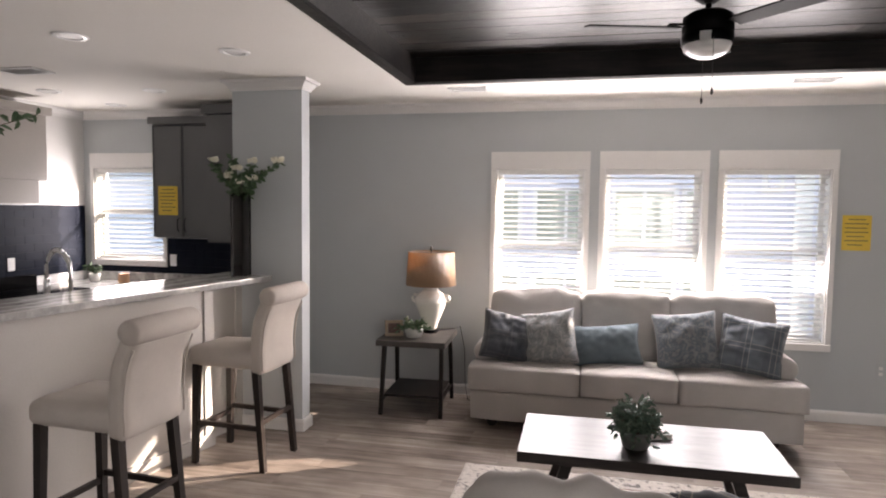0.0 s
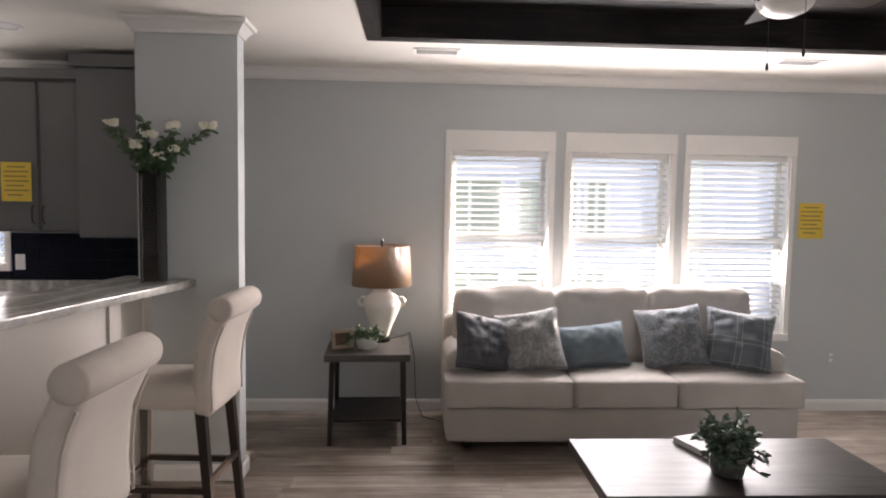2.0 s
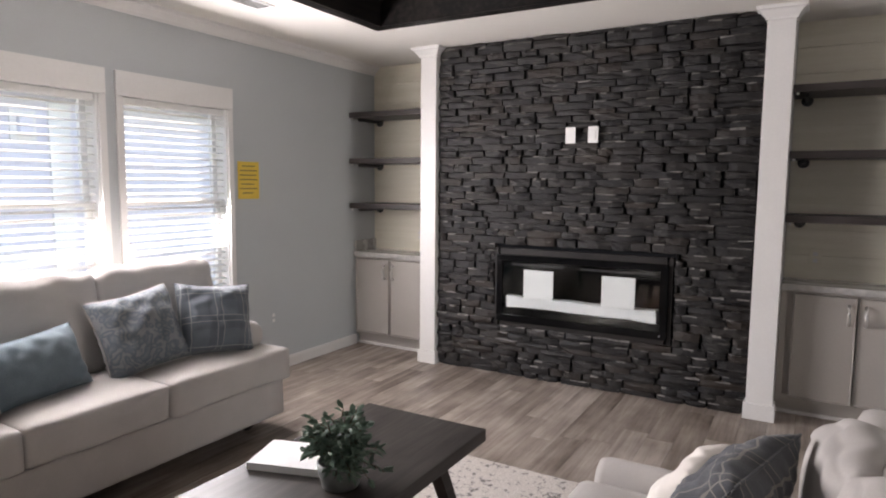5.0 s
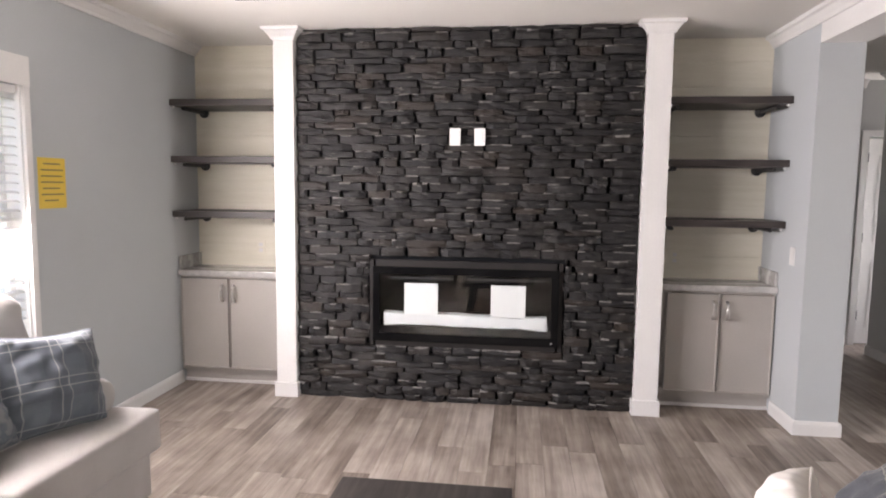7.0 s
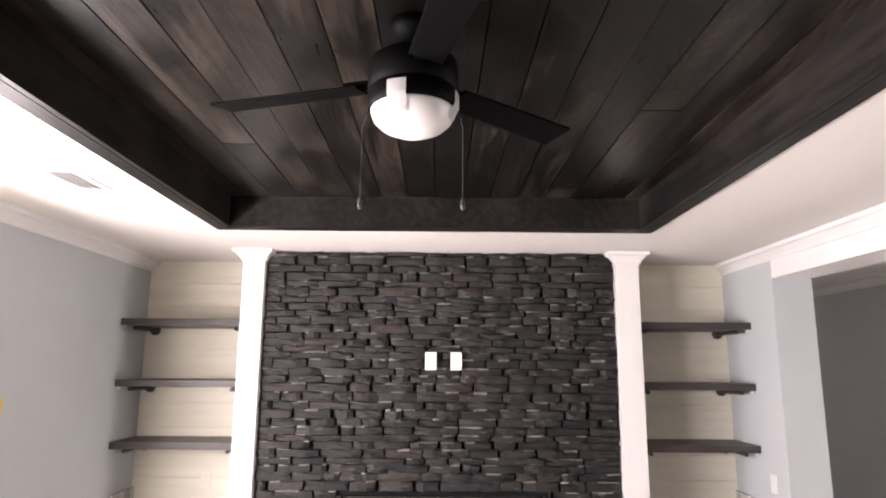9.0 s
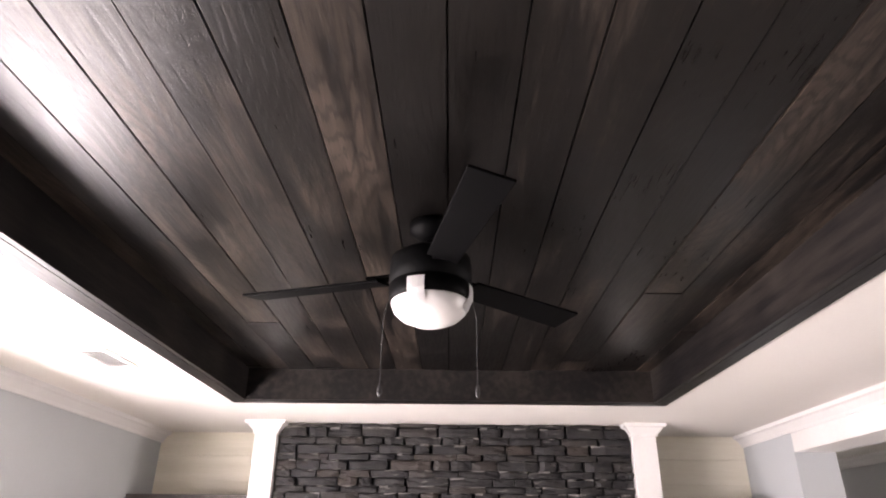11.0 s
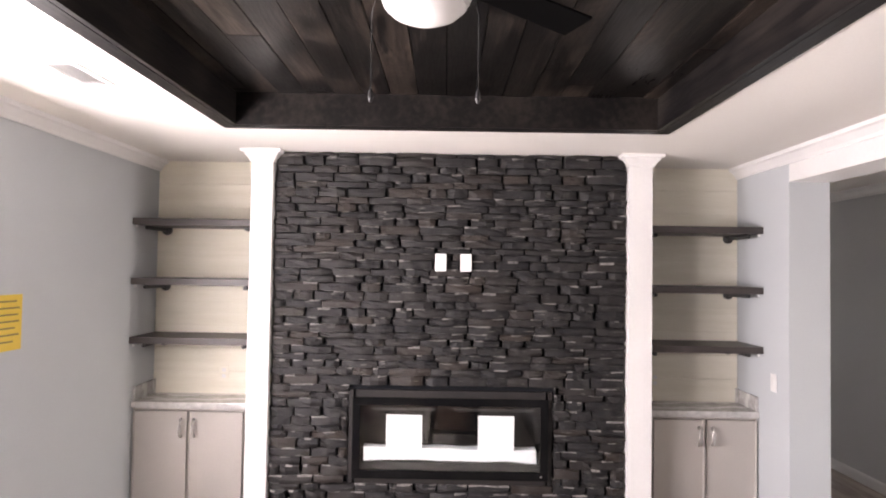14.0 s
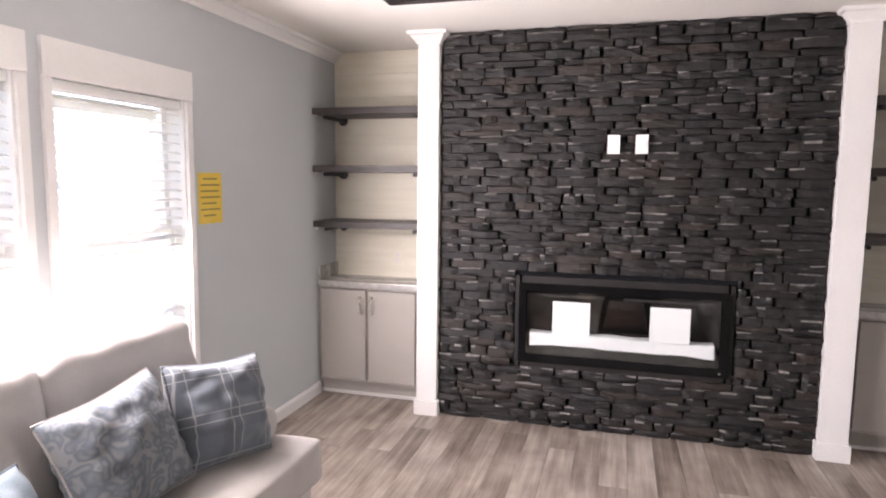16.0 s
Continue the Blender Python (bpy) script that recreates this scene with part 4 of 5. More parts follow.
for a in (162, 256):
    bm = bmesh.new()
    prev = None
    for r, z in ((0.1245, -0.215), (0.1245, -0.25), (0.1165, -0.265), (0.109, -0.284), (0.097, -0.297 if a == 162 else -0.288)):
        row = [bm.verts.new((r * math.cos(radians(a + d)), r * math.sin(radians(a + d)), z)) for d in (-12, -4, 4, 12)]
        if prev:
            for i in range(3):
                bm.faces.new((prev[i], prev[i + 1], row[i + 1], row[i]))
        prev = row
    bmesh.ops.solidify(bm, geom=list(bm.faces), thickness=0.0015)
    part("tape_strip", bm, PAPER, fan, "strip of white tape")
for k in range(3):
    arm = part("blade_arm", boxes((0.09, 0.20, -0.022, 0.022, -0.168, -0.158), bevel=0.003), MATTEBLACK, fan)
    arm.matrix_basis = pose(0, 0, 0, 0, 0, (73, 194, 310)[k])
    bm = boxes((0.15, 0.605, -0.062, 0.062, -0.004, 0.004), bevel=0.003)
    for v in bm.verts:
        v.co.y *= 0.72 + 0.18 * (v.co.x - 0.15) / 0.47
    blade = part("blade", bm, MATTEBLACK, fan)
    blade.matrix_basis = pose(0, 0, -0.175, 0, 0, (73, 194, 310)[k]) @ pose(0, 0, 0, -12)
for y in (-0.135, 0.135):
    ch = part("pull_chain", tube([(0.005, y * 0.9, -0.245), (0.005, y, -0.30), (0.005, y, -0.49)], 0.0014, 6), IRON, fan)
    part("chain_fob", lathe([(0.002, -0.50), (0.006, -0.51), (0.007, -0.525), (0.003, -0.535)], 10, "z", (0.005, y, 0.01)), IRON, ch)


# ---- sofa under the windows ----
def loose_pillow(x, y, z, rx, rz, w, h, t, material, label, seed, name="throw_pillow", group="sofa pillows", roll=0):
    ob = thing(name, label=label, category="pillow", group=group)
    ob.matrix_basis = pose(x, y, z, 0, 0, rz) @ pose(0, 0, 0, rx, roll)
    part("cover", pillow_mesh(w, h, t * 1.35, 0.10, seed, 30, 2.5, 0.0), material, ob, smooth=True)
    n = 16
    pts = []
    for side in range(4):
        for i in range(n):
            u = 2 * i / n - 1
            p = {0: (u, -1), 1: (1, u), 2: (-u, 1), 3: (-1, -u)}[side]
            corner = 1 - 0.02 * abs(p[0] * p[1]) ** 9
            pts.append((p[0] * w / 2 * (1 - 0.10 * (1 - p[1] ** 2) * abs(p[0]) ** 3) * corner, 0, p[1] * h / 2 * (1 - 0.10 * (1 - p[0] ** 2) * abs(p[1]) ** 3) * corner))
    part("seam", piping(pts + [pts[0]], 0.0045), SOFA if material in (FLORAL, FLORALDARK) else material, ob, smooth=True)
    return ob


SX0, SX1 = -0.885, 1.425
sofa = thing("sofa", 0, 0, 0, label="oatmeal linen three-seat sofa with loose back cushions under the windows", category="sofa")
part("base", cushion_box(SX0 + 0.01, SX1 - 0.01, 4.925, 5.70, 0.085, 0.315, 0.025, 0.004, 10, 2, 0.003), SOFA, sofa, smooth=True)
part("back_frame", cushion_box(SX0 + 0.02, SX1 - 0.02, 5.52, 5.735, 0.30, 0.80, 0.06, 0.01, 10, 3), SOFA, sofa, smooth=True)
for s, xa, xb in ((-1, SX0, SX0 + 0.20), (1, SX1 - 0.20, SX1)):
    bm = cushion_box(xa + 0.02, xb - 0.02, 5.10, 5.71, 0.30, 0.585, 0.05, 0.0, 10, 4)
    part("arm", bm, SOFA, sofa, smooth=True)
    part("arm_roll", lathe([(0.02, 5.075), (0.075, 5.085), (0.088, 5.11), (0.088, 5.66), (0.075, 5.70), (0.02, 5.71)], 22, "y", ((xa + xb) / 2, 0, 0.565)), SOFA, sofa, smooth=True)
cuts = (SX0, -0.070, 0.605, SX1)
for i in range(3):
    part("seat_cushion", cushion_box(cuts[i] + 0.004, cuts[i + 1] - 0.004, 4.885, 5.50, 0.318, 0.500, 0.022, 0.020, 12, 10 + i, 0.010), SOFA, sofa, smooth=True)
bcut = (-0.80, -0.070, 0.600, 1.375)
for i in range(3):
    bm = cushion_box(bcut[i] + 0.004, bcut[i + 1] - 0.004, -0.11, 0.11, 0.0, 0.535, 0.055, 0.020, 16, 20 + i, 0.022)
    for v in bm.verts:
        if v.co.z > 0.45:
            v.co.z += 0.035 * noise.noise(Vector((v.co.x * 6, i * 3, 1)))
            v.co.y += 0.025 * noise.noise(Vector((v.co.x * 9, v.co.z * 9, i * 5)))
    c = part("back_cushion", bm, SOFA, sofa, smooth=True)
    c.matrix_basis = pose(0, 5.465, 0.475, -13)
for x in (SX0 + 0.16, SX1 - 0.16):
    for y in (5.10, 5.62):
        part("foot", lathe([(0.028, 0.0), (0.045, 0.02), (0.045, 0.087)], 14, "z", (x, y, 0)), LEGWOOD, sofa)
loose_pillow(-0.62, 5.15, 0.675, -32, 18, 0.42, 0.40, 0.16, PLAIDNAVY, "navy plaid square throw pillow at the end of the sofa", 1, roll=14)
loose_pillow(-0.31, 5.17, 0.685, -24, -10, 0.44, 0.43, 0.17, FLORAL, "grey floral square throw pillow with cream piping on the sofa", 2, roll=-11)
loose_pillow(0.11, 5.22, 0.645, -24, 4, 0.53, 0.31, 0.16, TEAL, "slate blue lumbar pillow in the middle of the sofa", 3, roll=-5)
loose_pillow(0.69, 5.25, 0.70, -22, -4, 0.46, 0.44, 0.17, FLORALDARK, "blue-grey floral square throw pillow on the sofa", 4, roll=-7)
loose_pillow(1.115, 5.17, 0.70, -20, -18, 0.45, 0.42, 0.17, PLAIDBLUE, "blue plaid square throw pillow against the sofa arm", 5, roll=6)


# ---- loveseat with its back to the dining side ----
love = thing("loveseat", 0, 0, 0, label="oatmeal linen loveseat with plump back cushions facing the coffee table", category="sofa")
LX0, LX1 = -0.44, 0.96
part("base", cushion_box(LX0 + 0.01, LX1 - 0.01, 1.98, 2.80, 0.085, 0.315, 0.025, 0.004, 10, 31, 0.003), SOFA, love, smooth=True)
part("back_frame", cushion_box(LX0 + 0.02, LX1 - 0.02, 1.88, 2.06, 0.30, 0.84, 0.06, 0.01, 10, 32), SOFA, love, smooth=True)
for xa, xb in ((LX0, LX0 + 0.19), (LX1 - 0.19, LX1)):
    part("arm", cushion_box(xa + 0.02, xb - 0.02, 1.97, 2.80, 0.30, 0.44, 0.05, 0.0, 10, 33), SOFA, love, smooth=True)
    part("arm_roll", lathe([(0.02, 1.98), (0.075, 1.99), (0.085, 2.02), (0.085, 2.79), (0.075, 2.82), (0.02, 2.83)], 22, "y", ((xa + xb) / 2, 0, 0.42)), SOFA, love, smooth=True)
mid = (LX0 + LX1) / 2
for a, b, sd in ((LX0, mid, 34), (mid, LX1, 35)):
    part("seat_cushion", cushion_box(a + 0.19 * (a == LX0) + 0.004, b - 0.19 * (b == LX1) - 0.004, 2.20, 2.86, 0.318, 0.465, 0.035, 0.018, 12, sd), SOFA, love, smooth=True)
    bm = cushion_box(a + 0.03, min(b - 0.03, 0.79), -0.09, 0.09, 0.0, 0.475 if a == LX0 else 0.405, 0.08, 0.03, 18, sd + 5, 0.03)
    for v in bm.verts:
        if v.co.z > 0.31:
            v.co.z += 0.035 * noise.noise(Vector((v.co.x * 9, sd, 1)))
            v.co.y += 0.03 * noise.noise(Vector((v.co.x * 11, v.co.z * 12, sd)))
    c = part("back_cushion", bm, SOFA, love, smooth=True)
    c.matrix_basis = pose(0, 2.13, 0.45, 13)
for x in (LX0 + 0.09, LX1 - 0.09):
    for y in (2.05, 2.74):
        part("foot", lathe([(0.028, 0.0), (0.045, 0.02), (0.045, 0.087)], 14, "z", (x, y, 0)), LEGWOOD, love)
loose_pillow(0.75, 2.48, 0.505, 30, -22, 0.36, 0.32, 0.14, CREAMCLOTH, "cream linen pillow leaning on the loveseat arm", 41, group="loveseat pillows")
loose_pillow(0.44, 2.37, 0.635, 34, -16, 0.46, 0.42, 0.15, PLAIDDARK, "dark plaid pillow leaning on the loveseat back cushion", 42, group="loveseat pillows")


# ---- foliage helper ----
def leaf_cloud(points, size, seed, flat=0.35, slender=0.45):
    """Many small folded leaves, one at each point, in one mesh."""
    rng = random.Random(seed)
    verts, faces = [], []
    for p, d in points:
        p, d = Vector(p), Vector(d).normalized()
        side = d.cross(Vector((rng.uniform(-1, 1), rng.uniform(-1, 1), rng.uniform(-1, 1)))).normalized()
        up = side.cross(d)
        s = size * rng.uniform(0.65, 1.25)
        w = s * slender
        k = len(verts)
        fold = up * s * 0.12
        droop = Vector((0, 0, -s * rng.uniform(0.0, flat)))
        verts += [p, p + d * s * 0.35 + side * w * 0.5 + fold, p + d * s * 0.4 - up * s * 0.02, p + d * s * 0.35 - side * w * 0.5 + fold,
                  p + d * s * 0.75 + side * w * 0.36 + fold + droop * 0.5, p + d * s * 0.78 + droop * 0.4, p + d * s * 0.75 - side * w * 0.36 + fold + droop * 0.5, p + d * s + droop]
        faces += [(k, k + 1, k + 2), (k, k + 2, k + 3), (k + 1, k + 4, k + 5, k + 2), (k + 2, k + 5, k + 6, k + 3), (k + 4, k + 7, k + 5), (k + 5, k + 7, k + 6)]
    me = bpy.data.meshes.new("leaves")
    me.from_pydata([tuple(v) for v in verts], [], faces)
    me.update()
    return me


def bush(parent, n_stems, radius, height, z, leaf, seed, material, per=9, droop=0.0):
    rng = random.Random(seed)
    stems = bmesh.new()
    pts = []
    for i in range(n_stems):
        a, r = rng.uniform(0, 2 * math.pi), radius * rng.uniform(0.35, 1.0)
        h = height * rng.uniform(0.5, 1.0) * (1 - 0.35 * (r / radius) ** 2)
        line = []
        for k in range(5):
            u = k / 4
            line.append(Vector((math.cos(a) * r * u ** 1.2 + rng.uniform(-0.006, 0.006), math.sin(a) * r * u ** 1.2 + rng.uniform(-0.006, 0.006), z + h * u ** 0.8 - droop * r * u * u)))
        tube(line, 0.0018, 4, stems)
        for k in range(per):
            u = 0.25 + 0.75 * (k + rng.random()) / per
            q = line[min(3, int(u * 4))].lerp(line[min(4, int(u * 4) + 1)], u * 4 - int(u * 4)) if u < 1 else line[4]
            pts.append((q, (rng.uniform(-1, 1) + math.cos(a) * 0.6, rng.uniform(-1, 1) + math.sin(a) * 0.6, rng.uniform(-0.3, 0.9))))
    part("stems", stems, STEM, parent)
    link_mesh("foliage", leaf_cloud(pts, leaf, seed + 1), material, parent, "small green leaves")


# ---- coffee table ----
TX, TY, TW, TD = 0.25, 3.578, 1.23, 0.585
ct = thing("coffee_table", TX, TY, 0.012, label="dark-stained wooden coffee table with splayed legs on the rug", category="coffee table")
part("tabletop", boxes((-TW / 2, TW / 2, -TD / 2, TD / 2, 0.452, 0.502), bevel=0.004), DARKWOOD, ct)
for sx in (-1, 1):
    for sy in (-1, 1):
        part("leg", post(bmesh.new(), (sx * (TW / 2 - 0.10), sy * (TD / 2 - 0.03), 0), (sx * (TW / 2 - 0.24), sy * (TD / 2 - 0.10), 0.451), 0.045, 0.055), DARKWOOD, ct)
    part("cross_rail", boxes((sx * (TW / 2 - 0.16) - 0.02, sx * (TW / 2 - 0.16) + 0.02, -TD / 2 + 0.06, TD / 2 - 0.06, 0.105, 0.135)), DARKWOOD, ct)
part("lower_shelf", boxes((-TW / 2 + 0.17, TW / 2 - 0.17, -TD / 2 + 0.09, TD / 2 - 0.09, 0.136, 0.160), bevel=0.003), BROWNWOOD, ct, "brown wooden shelf board")

bk = thing("book", 0.25, 3.73, 0.5145, 18, label="white hardback book lying on the coffee table", category="book")
part("cover", boxes((-0.10, 0.10, -0.135, 0.135, 0.0, 0.003), (-0.10, 0.10, -0.135, 0.135, 0.022, 0.025), (-0.10, -0.097, -0.135, 0.135, 0.003, 0.022)), PAPER, bk)
part("pages", boxes((-0.0965, 0.094, -0.129, 0.129, 0.0035, 0.0215)), CREAMCLOTH, bk)
pp = thing("potted_plant", 0.19, 3.48, 0.5145, label="bushy artificial green plant in a small pot on the coffee table", category="plant")
part("pot", lathe([(0.05, 0.0), (0.06, 0.004), (0.072, 0.05), (0.075, 0.085), (0.068, 0.085), (0.062, 0.06)], 24), GREYPOT, pp, smooth=True)
bush(pp, 85, 0.145, 0.265, 0.05, 0.040, 5, LEAFGREY, 12, 0.7)

# ---- rug ----
rug = thing("area_rug", 0.42, 3.3, 0, label="ivory and grey flecked shaggy area rug under the coffee table", category="rug")
bm = bmesh.new()
nx, ny = 120, 106
RW, RD = 2.42, 2.05
vs = [[bm.verts.new((RW * (i / nx - 0.5) + 0.006 * noise.noise(Vector((i * .3, j * .3, 2))), RD * (j / ny - 0.5) + 0.006 * noise.noise(Vector((i * .3, j * .3, 7))),
                     0.001 if i in (0, nx) or j in (0, ny) else 0.009 + 0.003 * noise.noise(Vector((i * 0.9, j * 0.9, 0))))) for j in range(ny + 1)] for i in range(nx + 1)]
for i in range(nx):
    for j in range(ny):
        bm.faces.new((vs[i][j], vs[i + 1][j], vs[i + 1][j + 1], vs[i][j + 1]))
part("carpet", bm, RUGPILE, rug, smooth=True)


# ---- side table with lamp, plant and picture frame ----
st = thing("side_table", -1.395, 5.40, 0, 2, label="grey wooden side table with dark angled legs and a lower shelf", category="side table")
part("tabletop", boxes((-0.28, 0.28, -0.31, 0.31, 0.562, 0.610), bevel=0.003), GREYWOOD, st)
for sx in (-1, 1):
    for sy in (-1, 1):
        part("leg", post(bmesh.new(), (sx * 0.245, sy * 0.275, 0), (sx * 0.235, sy * 0.20, 0.561), 0.03, 0.034), LEGWOOD, st)
    part("side_rail", boxes((sx * 0.236 - 0.011, sx * 0.236 + 0.011, -0.25, 0.25, 0.112, 0.138)), LEGWOOD, st)
part("lower_shelf", boxes((-0.224, 0.224, -0.245, 0.245, 0.140, 0.162), bevel=0.002), LEGWOOD, st)

lamp = thing("table_lamp", -1.315, 5.50, 0.6105, label="white ceramic urn table lamp with a tan shade in plastic film", category="lamp")
part("foot", lathe([(0.055, 0.0), (0.062, 0.004), (0.062, 0.022), (0.05, 0.028)], 24), MATTEBLACK, lamp)
part("urn", lathe([(0.045, 0.028), (0.052, 0.04), (0.068, 0.09), (0.105, 0.18), (0.132, 0.25), (0.136, 0.285), (0.115, 0.325), (0.072, 0.352), (0.062, 0.372), (0.072, 0.388), (0.05, 0.392)], 32), CERAMIC, lamp, smooth=True)
for s in (-1, 1):
    part("urn_handle", tube([(s * 0.118, 0, 0.315), (s * 0.148, 0, 0.318), (s * 0.162, 0, 0.295), (s * 0.155, 0, 0.265), (s * 0.130, 0, 0.255)], 0.012, 8), CERAMIC, lamp, smooth=True)
part("neck", tube([(0, 0, 0.39), (0, 0, 0.69)], 0.006, 8), IRON, lamp)
bm = bmesh.new()
seg = 40
ringsets = []
for r, z in ((0.212, 0.405), (0.195, 0.685), (0.192, 0.685), (0.209, 0.405)):
    ringsets.append([bm.verts.new((r * math.cos(2 * math.pi * i / seg), r * math.sin(2 * math.pi * i / seg), z)) for i in range(seg)])
for q in range(4):
    a, b = ringsets[q], ringsets[(q + 1) % 4]
    for i in range(seg):
        bm.faces.new((a[i], a[(i + 1) % seg], b[(i + 1) % seg], b[i]))
part("shade", bm, SHADE, lamp, "tan cloth shade in clear film", True)
part("spider", tube([(-0.192, 0, 0.68), (0.192, 0, 0.68)], 0.003, 6), STEEL, lamp)
part("finial", lathe([(0.004, 0.68), (0.008, 0.69), (0.014, 0.71), (0.010, 0.728), (0.002, 0.735)], 14), IRON, lamp, smooth=True)
part("cord", tube([(0.05, 0.06, 0.008), (0.16, 0.16, 0.01), (0.20, 0.30, 0.006), (0.24, 0.32, -0.2), (0.25, 0.30, -0.50), (0.30, 0.16, -0.602), (0.44, 0.05, -0.604), (0.50, 0.12, -0.604)], 0.0035, 6), CORD, lamp)

p2 = thing("potted_plant", -1.40, 5.28, 0.6105, label="small trailing green plant in a whitewashed pot on the side table", category="plant")
part("pot", lathe([(0.055, 0.0), (0.062, 0.003), (0.075, 0.05), (0.078, 0.085), (0.070, 0.085), (0.065, 0.06)], 20), STONEPOT, p2, smooth=True)
bush(p2, 44, 0.15, 0.13, 0.06, 0.036, 9, LEAF, 9, 0.45)

pf = thing("picture_frame", -1.56, 5.25, 0.6105, 24, label="pale wooden picture frame with a brown photo on the side table", category="picture frame")
fr = part("frame", boxes((-0.075, 0.075, -0.012, 0.012, 0, 0.025), (-0.075, 0.075, -0.012, 0.012, 0.105, 0.13), (-0.075, -0.05, -0.012, 0.012, 0.025, 0.105), (0.05, 0.075, -0.012, 0.012, 0.025, 0.105), bevel=0.002), PALEWOOD, pf)
part("photo", boxes((-0.05, 0.05, 0.0, 0.008, 0.025, 0.105)), PHOTO, pf)
for o in list(pf.children):
    o.matrix_basis = pose(0, 0, 0.003, -12)
part("strut", boxes((-0.015, 0.015, 0.03, 0.035, 0.0, 0.07)), PALEWOOD, pf)


# ---- breakfast bar and stools ----
BAR_RZ = -11.6
bar = thing("breakfast_bar", -2.30, 4.64, 0, BAR_RZ, label="raised breakfast bar with veined laminate top and painted knee wall", category="bar counter")
part("bar_top", boxes((-0.46, 0.0, -2.68, 0.02, 1.110, 1.152), bevel=0.008), COUNTER, bar, "grey veined laminate top")
part("knee_wall", boxes((-0.36, -0.165, -2.62, -0.46, 0.0, 1.109), (-0.36, -0.255, -0.46, -0.06, 0.0, 1.109)), BARPAINT, bar)
part("base_trim", boxes((-0.164, -0.150, -2.60, -0.462, 0.0, 0.09), bevel=0.003), BARPAINT, bar)
for y in (-0.50, -2.56):
    part("corner_board", boxes((-0.1645, -0.152, y - 0.05, y + 0.035, 0.091, 1.105), bevel=0.002), BARPAINT, bar)
part("corner_board", boxes((-0.2545, -0.242, -0.15, -0.065, 0.0, 1.105), bevel=0.002), BARPAINT, bar)
pen = thing("kitchen_peninsula", -2.30, 4.64, 0, BAR_RZ, label="grey sink base cabinet run with laminate worktop behind the bar", category="kitchen counter")
part("body", boxes((-0.95, -0.365, -2.55, -0.10, 0.0, 0.865)), KCABINET, pen)
part("worktop", boxes((-0.99, -0.362, -2.56, -0.10, 0.866, 0.905), bevel=0.005), COUNTER, pen)
tap = thing("faucet", -3.12, 3.60, 0.9055, BAR_RZ, label="chrome spring-neck kitchen faucet behind the bar", category="faucet")
part("base", lathe([(0.026, 0.0), (0.026, 0.03), (0.018, 0.035), (0.018, 0.12), (0.012, 0.125)], 16), CHROME, tap, smooth=True)
arc = [(0, 0, 0.12), (0, 0, 0.34)] + [(-0.11 + 0.11 * math.cos(radians(a)), 0, 0.34 + 0.13 * math.sin(radians(a))) for a in range(15, 181, 15)] + [(-0.22, 0, 0.28)]
part("spout", tube(arc, 0.012, 10), CHROME, tap, smooth=True)
coil = [(-0.11 + 0.11 * math.cos(radians(180 - k * 4)) + 0.0, 0.021 * math.cos(k * 1.3), 0.34 + 0.13 * math.sin(radians(180 - k * 4)) + 0.016 * math.sin(k * 1.3)) for k in range(10, 46)]
part("spring", tube(coil, 0.003, 5), CHROME, tap)
part("spray_head", lathe([(0.014, 0.18), (0.02, 0.19), (0.018, 0.28), (0.012, 0.29)], 14, "z", (-0.22, 0, 0)), CHROME, tap, smooth=True)


def bar_stool(x, y, rz):
    ob = thing("bar_stool", x, y, 0, rz, label="taupe linen bar stool with rolled back and espresso legs", category="bar stool", group="stools at the bar")
    part("seat", cushion_box(-0.52, 0.0, -0.205, 0.205, 0.64, 0.757, 0.045, 0.014, 12, 51), STOOLCLOTH, ob, smooth=True)
    bm = cushion_box(-0.045, 0.045, -0.205, 0.205, 0.0, 0.49, 0.03, 0.012, 12, 52, 0.004)
    for v in bm.verts:
        v.co.x += 0.022 * math.sin(math.pi * v.co.z / 0.49) * (-1 if v.co.z > 0.12 else -0.6) + 0.03 * max(0.0, v.co.z - 0.33) / 0.16
    bk = part("backrest", bm, STOOLCLOTH, ob, smooth=True)
    for sy in (-1, 1):
        line = [(0.047 + 0.022 * math.sin(math.pi * z / 0.49) * (-1 if z > 0.12 else -0.6) + 0.03 * max(0.0, z - 0.33) / 0.16, sy * 0.196, z) for z in (0.03, 0.08, 0.13, 0.18, 0.24, 0.30, 0.36, 0.42)]
        part("welt", piping(line, 0.005), STOOLCLOTH, bk, smooth=True)
    bk.matrix_basis = pose(-0.025, 0, 0.62, 0, 7)
    part("back_roll", lathe([(0.015, -0.222), (0.05, -0.218), (0.058, -0.20), (0.060, 0.0), (0.058, 0.20), (0.05, 0.218), (0.015, 0.222)], 24, "y", (0.068, 0, 1.107)), STOOLCLOTH, ob, smooth=True)
    feet = {}
    for sx, xt, xb in ((0, -0.035, 0.02), (1, -0.465, -0.48)):
        for sy in (-1, 1):
            feet[sx, sy] = (xb, sy * 0.185)
            part("leg", post(bmesh.new(), (xb, sy * 0.187, 0), (xt, sy * 0.175, 0.648), 0.034, 0.044), LEGWOOD, ob)
    for sy in (-1, 1):
        part("stretcher", boxes((-0.478, -0.005, sy * 0.184 - 0.010, sy * 0.184 + 0.010, 0.255, 0.285)), LEGWOOD, ob)
    part("foot_rail", boxes((-0.486, -0.464, -0.165, 0.165, 0.215, 0.245)), LEGWOOD, ob)
    part("stretcher", boxes((-0.008, 0.012, -0.165, 0.165, 0.295, 0.325)), LEGWOOD, ob)
    return ob


s2 = bar_stool(-2.0, 4.06, -4)
copy_thing(s2, pose(-2.038, 2.897, 0, 0, 0, -3.5))


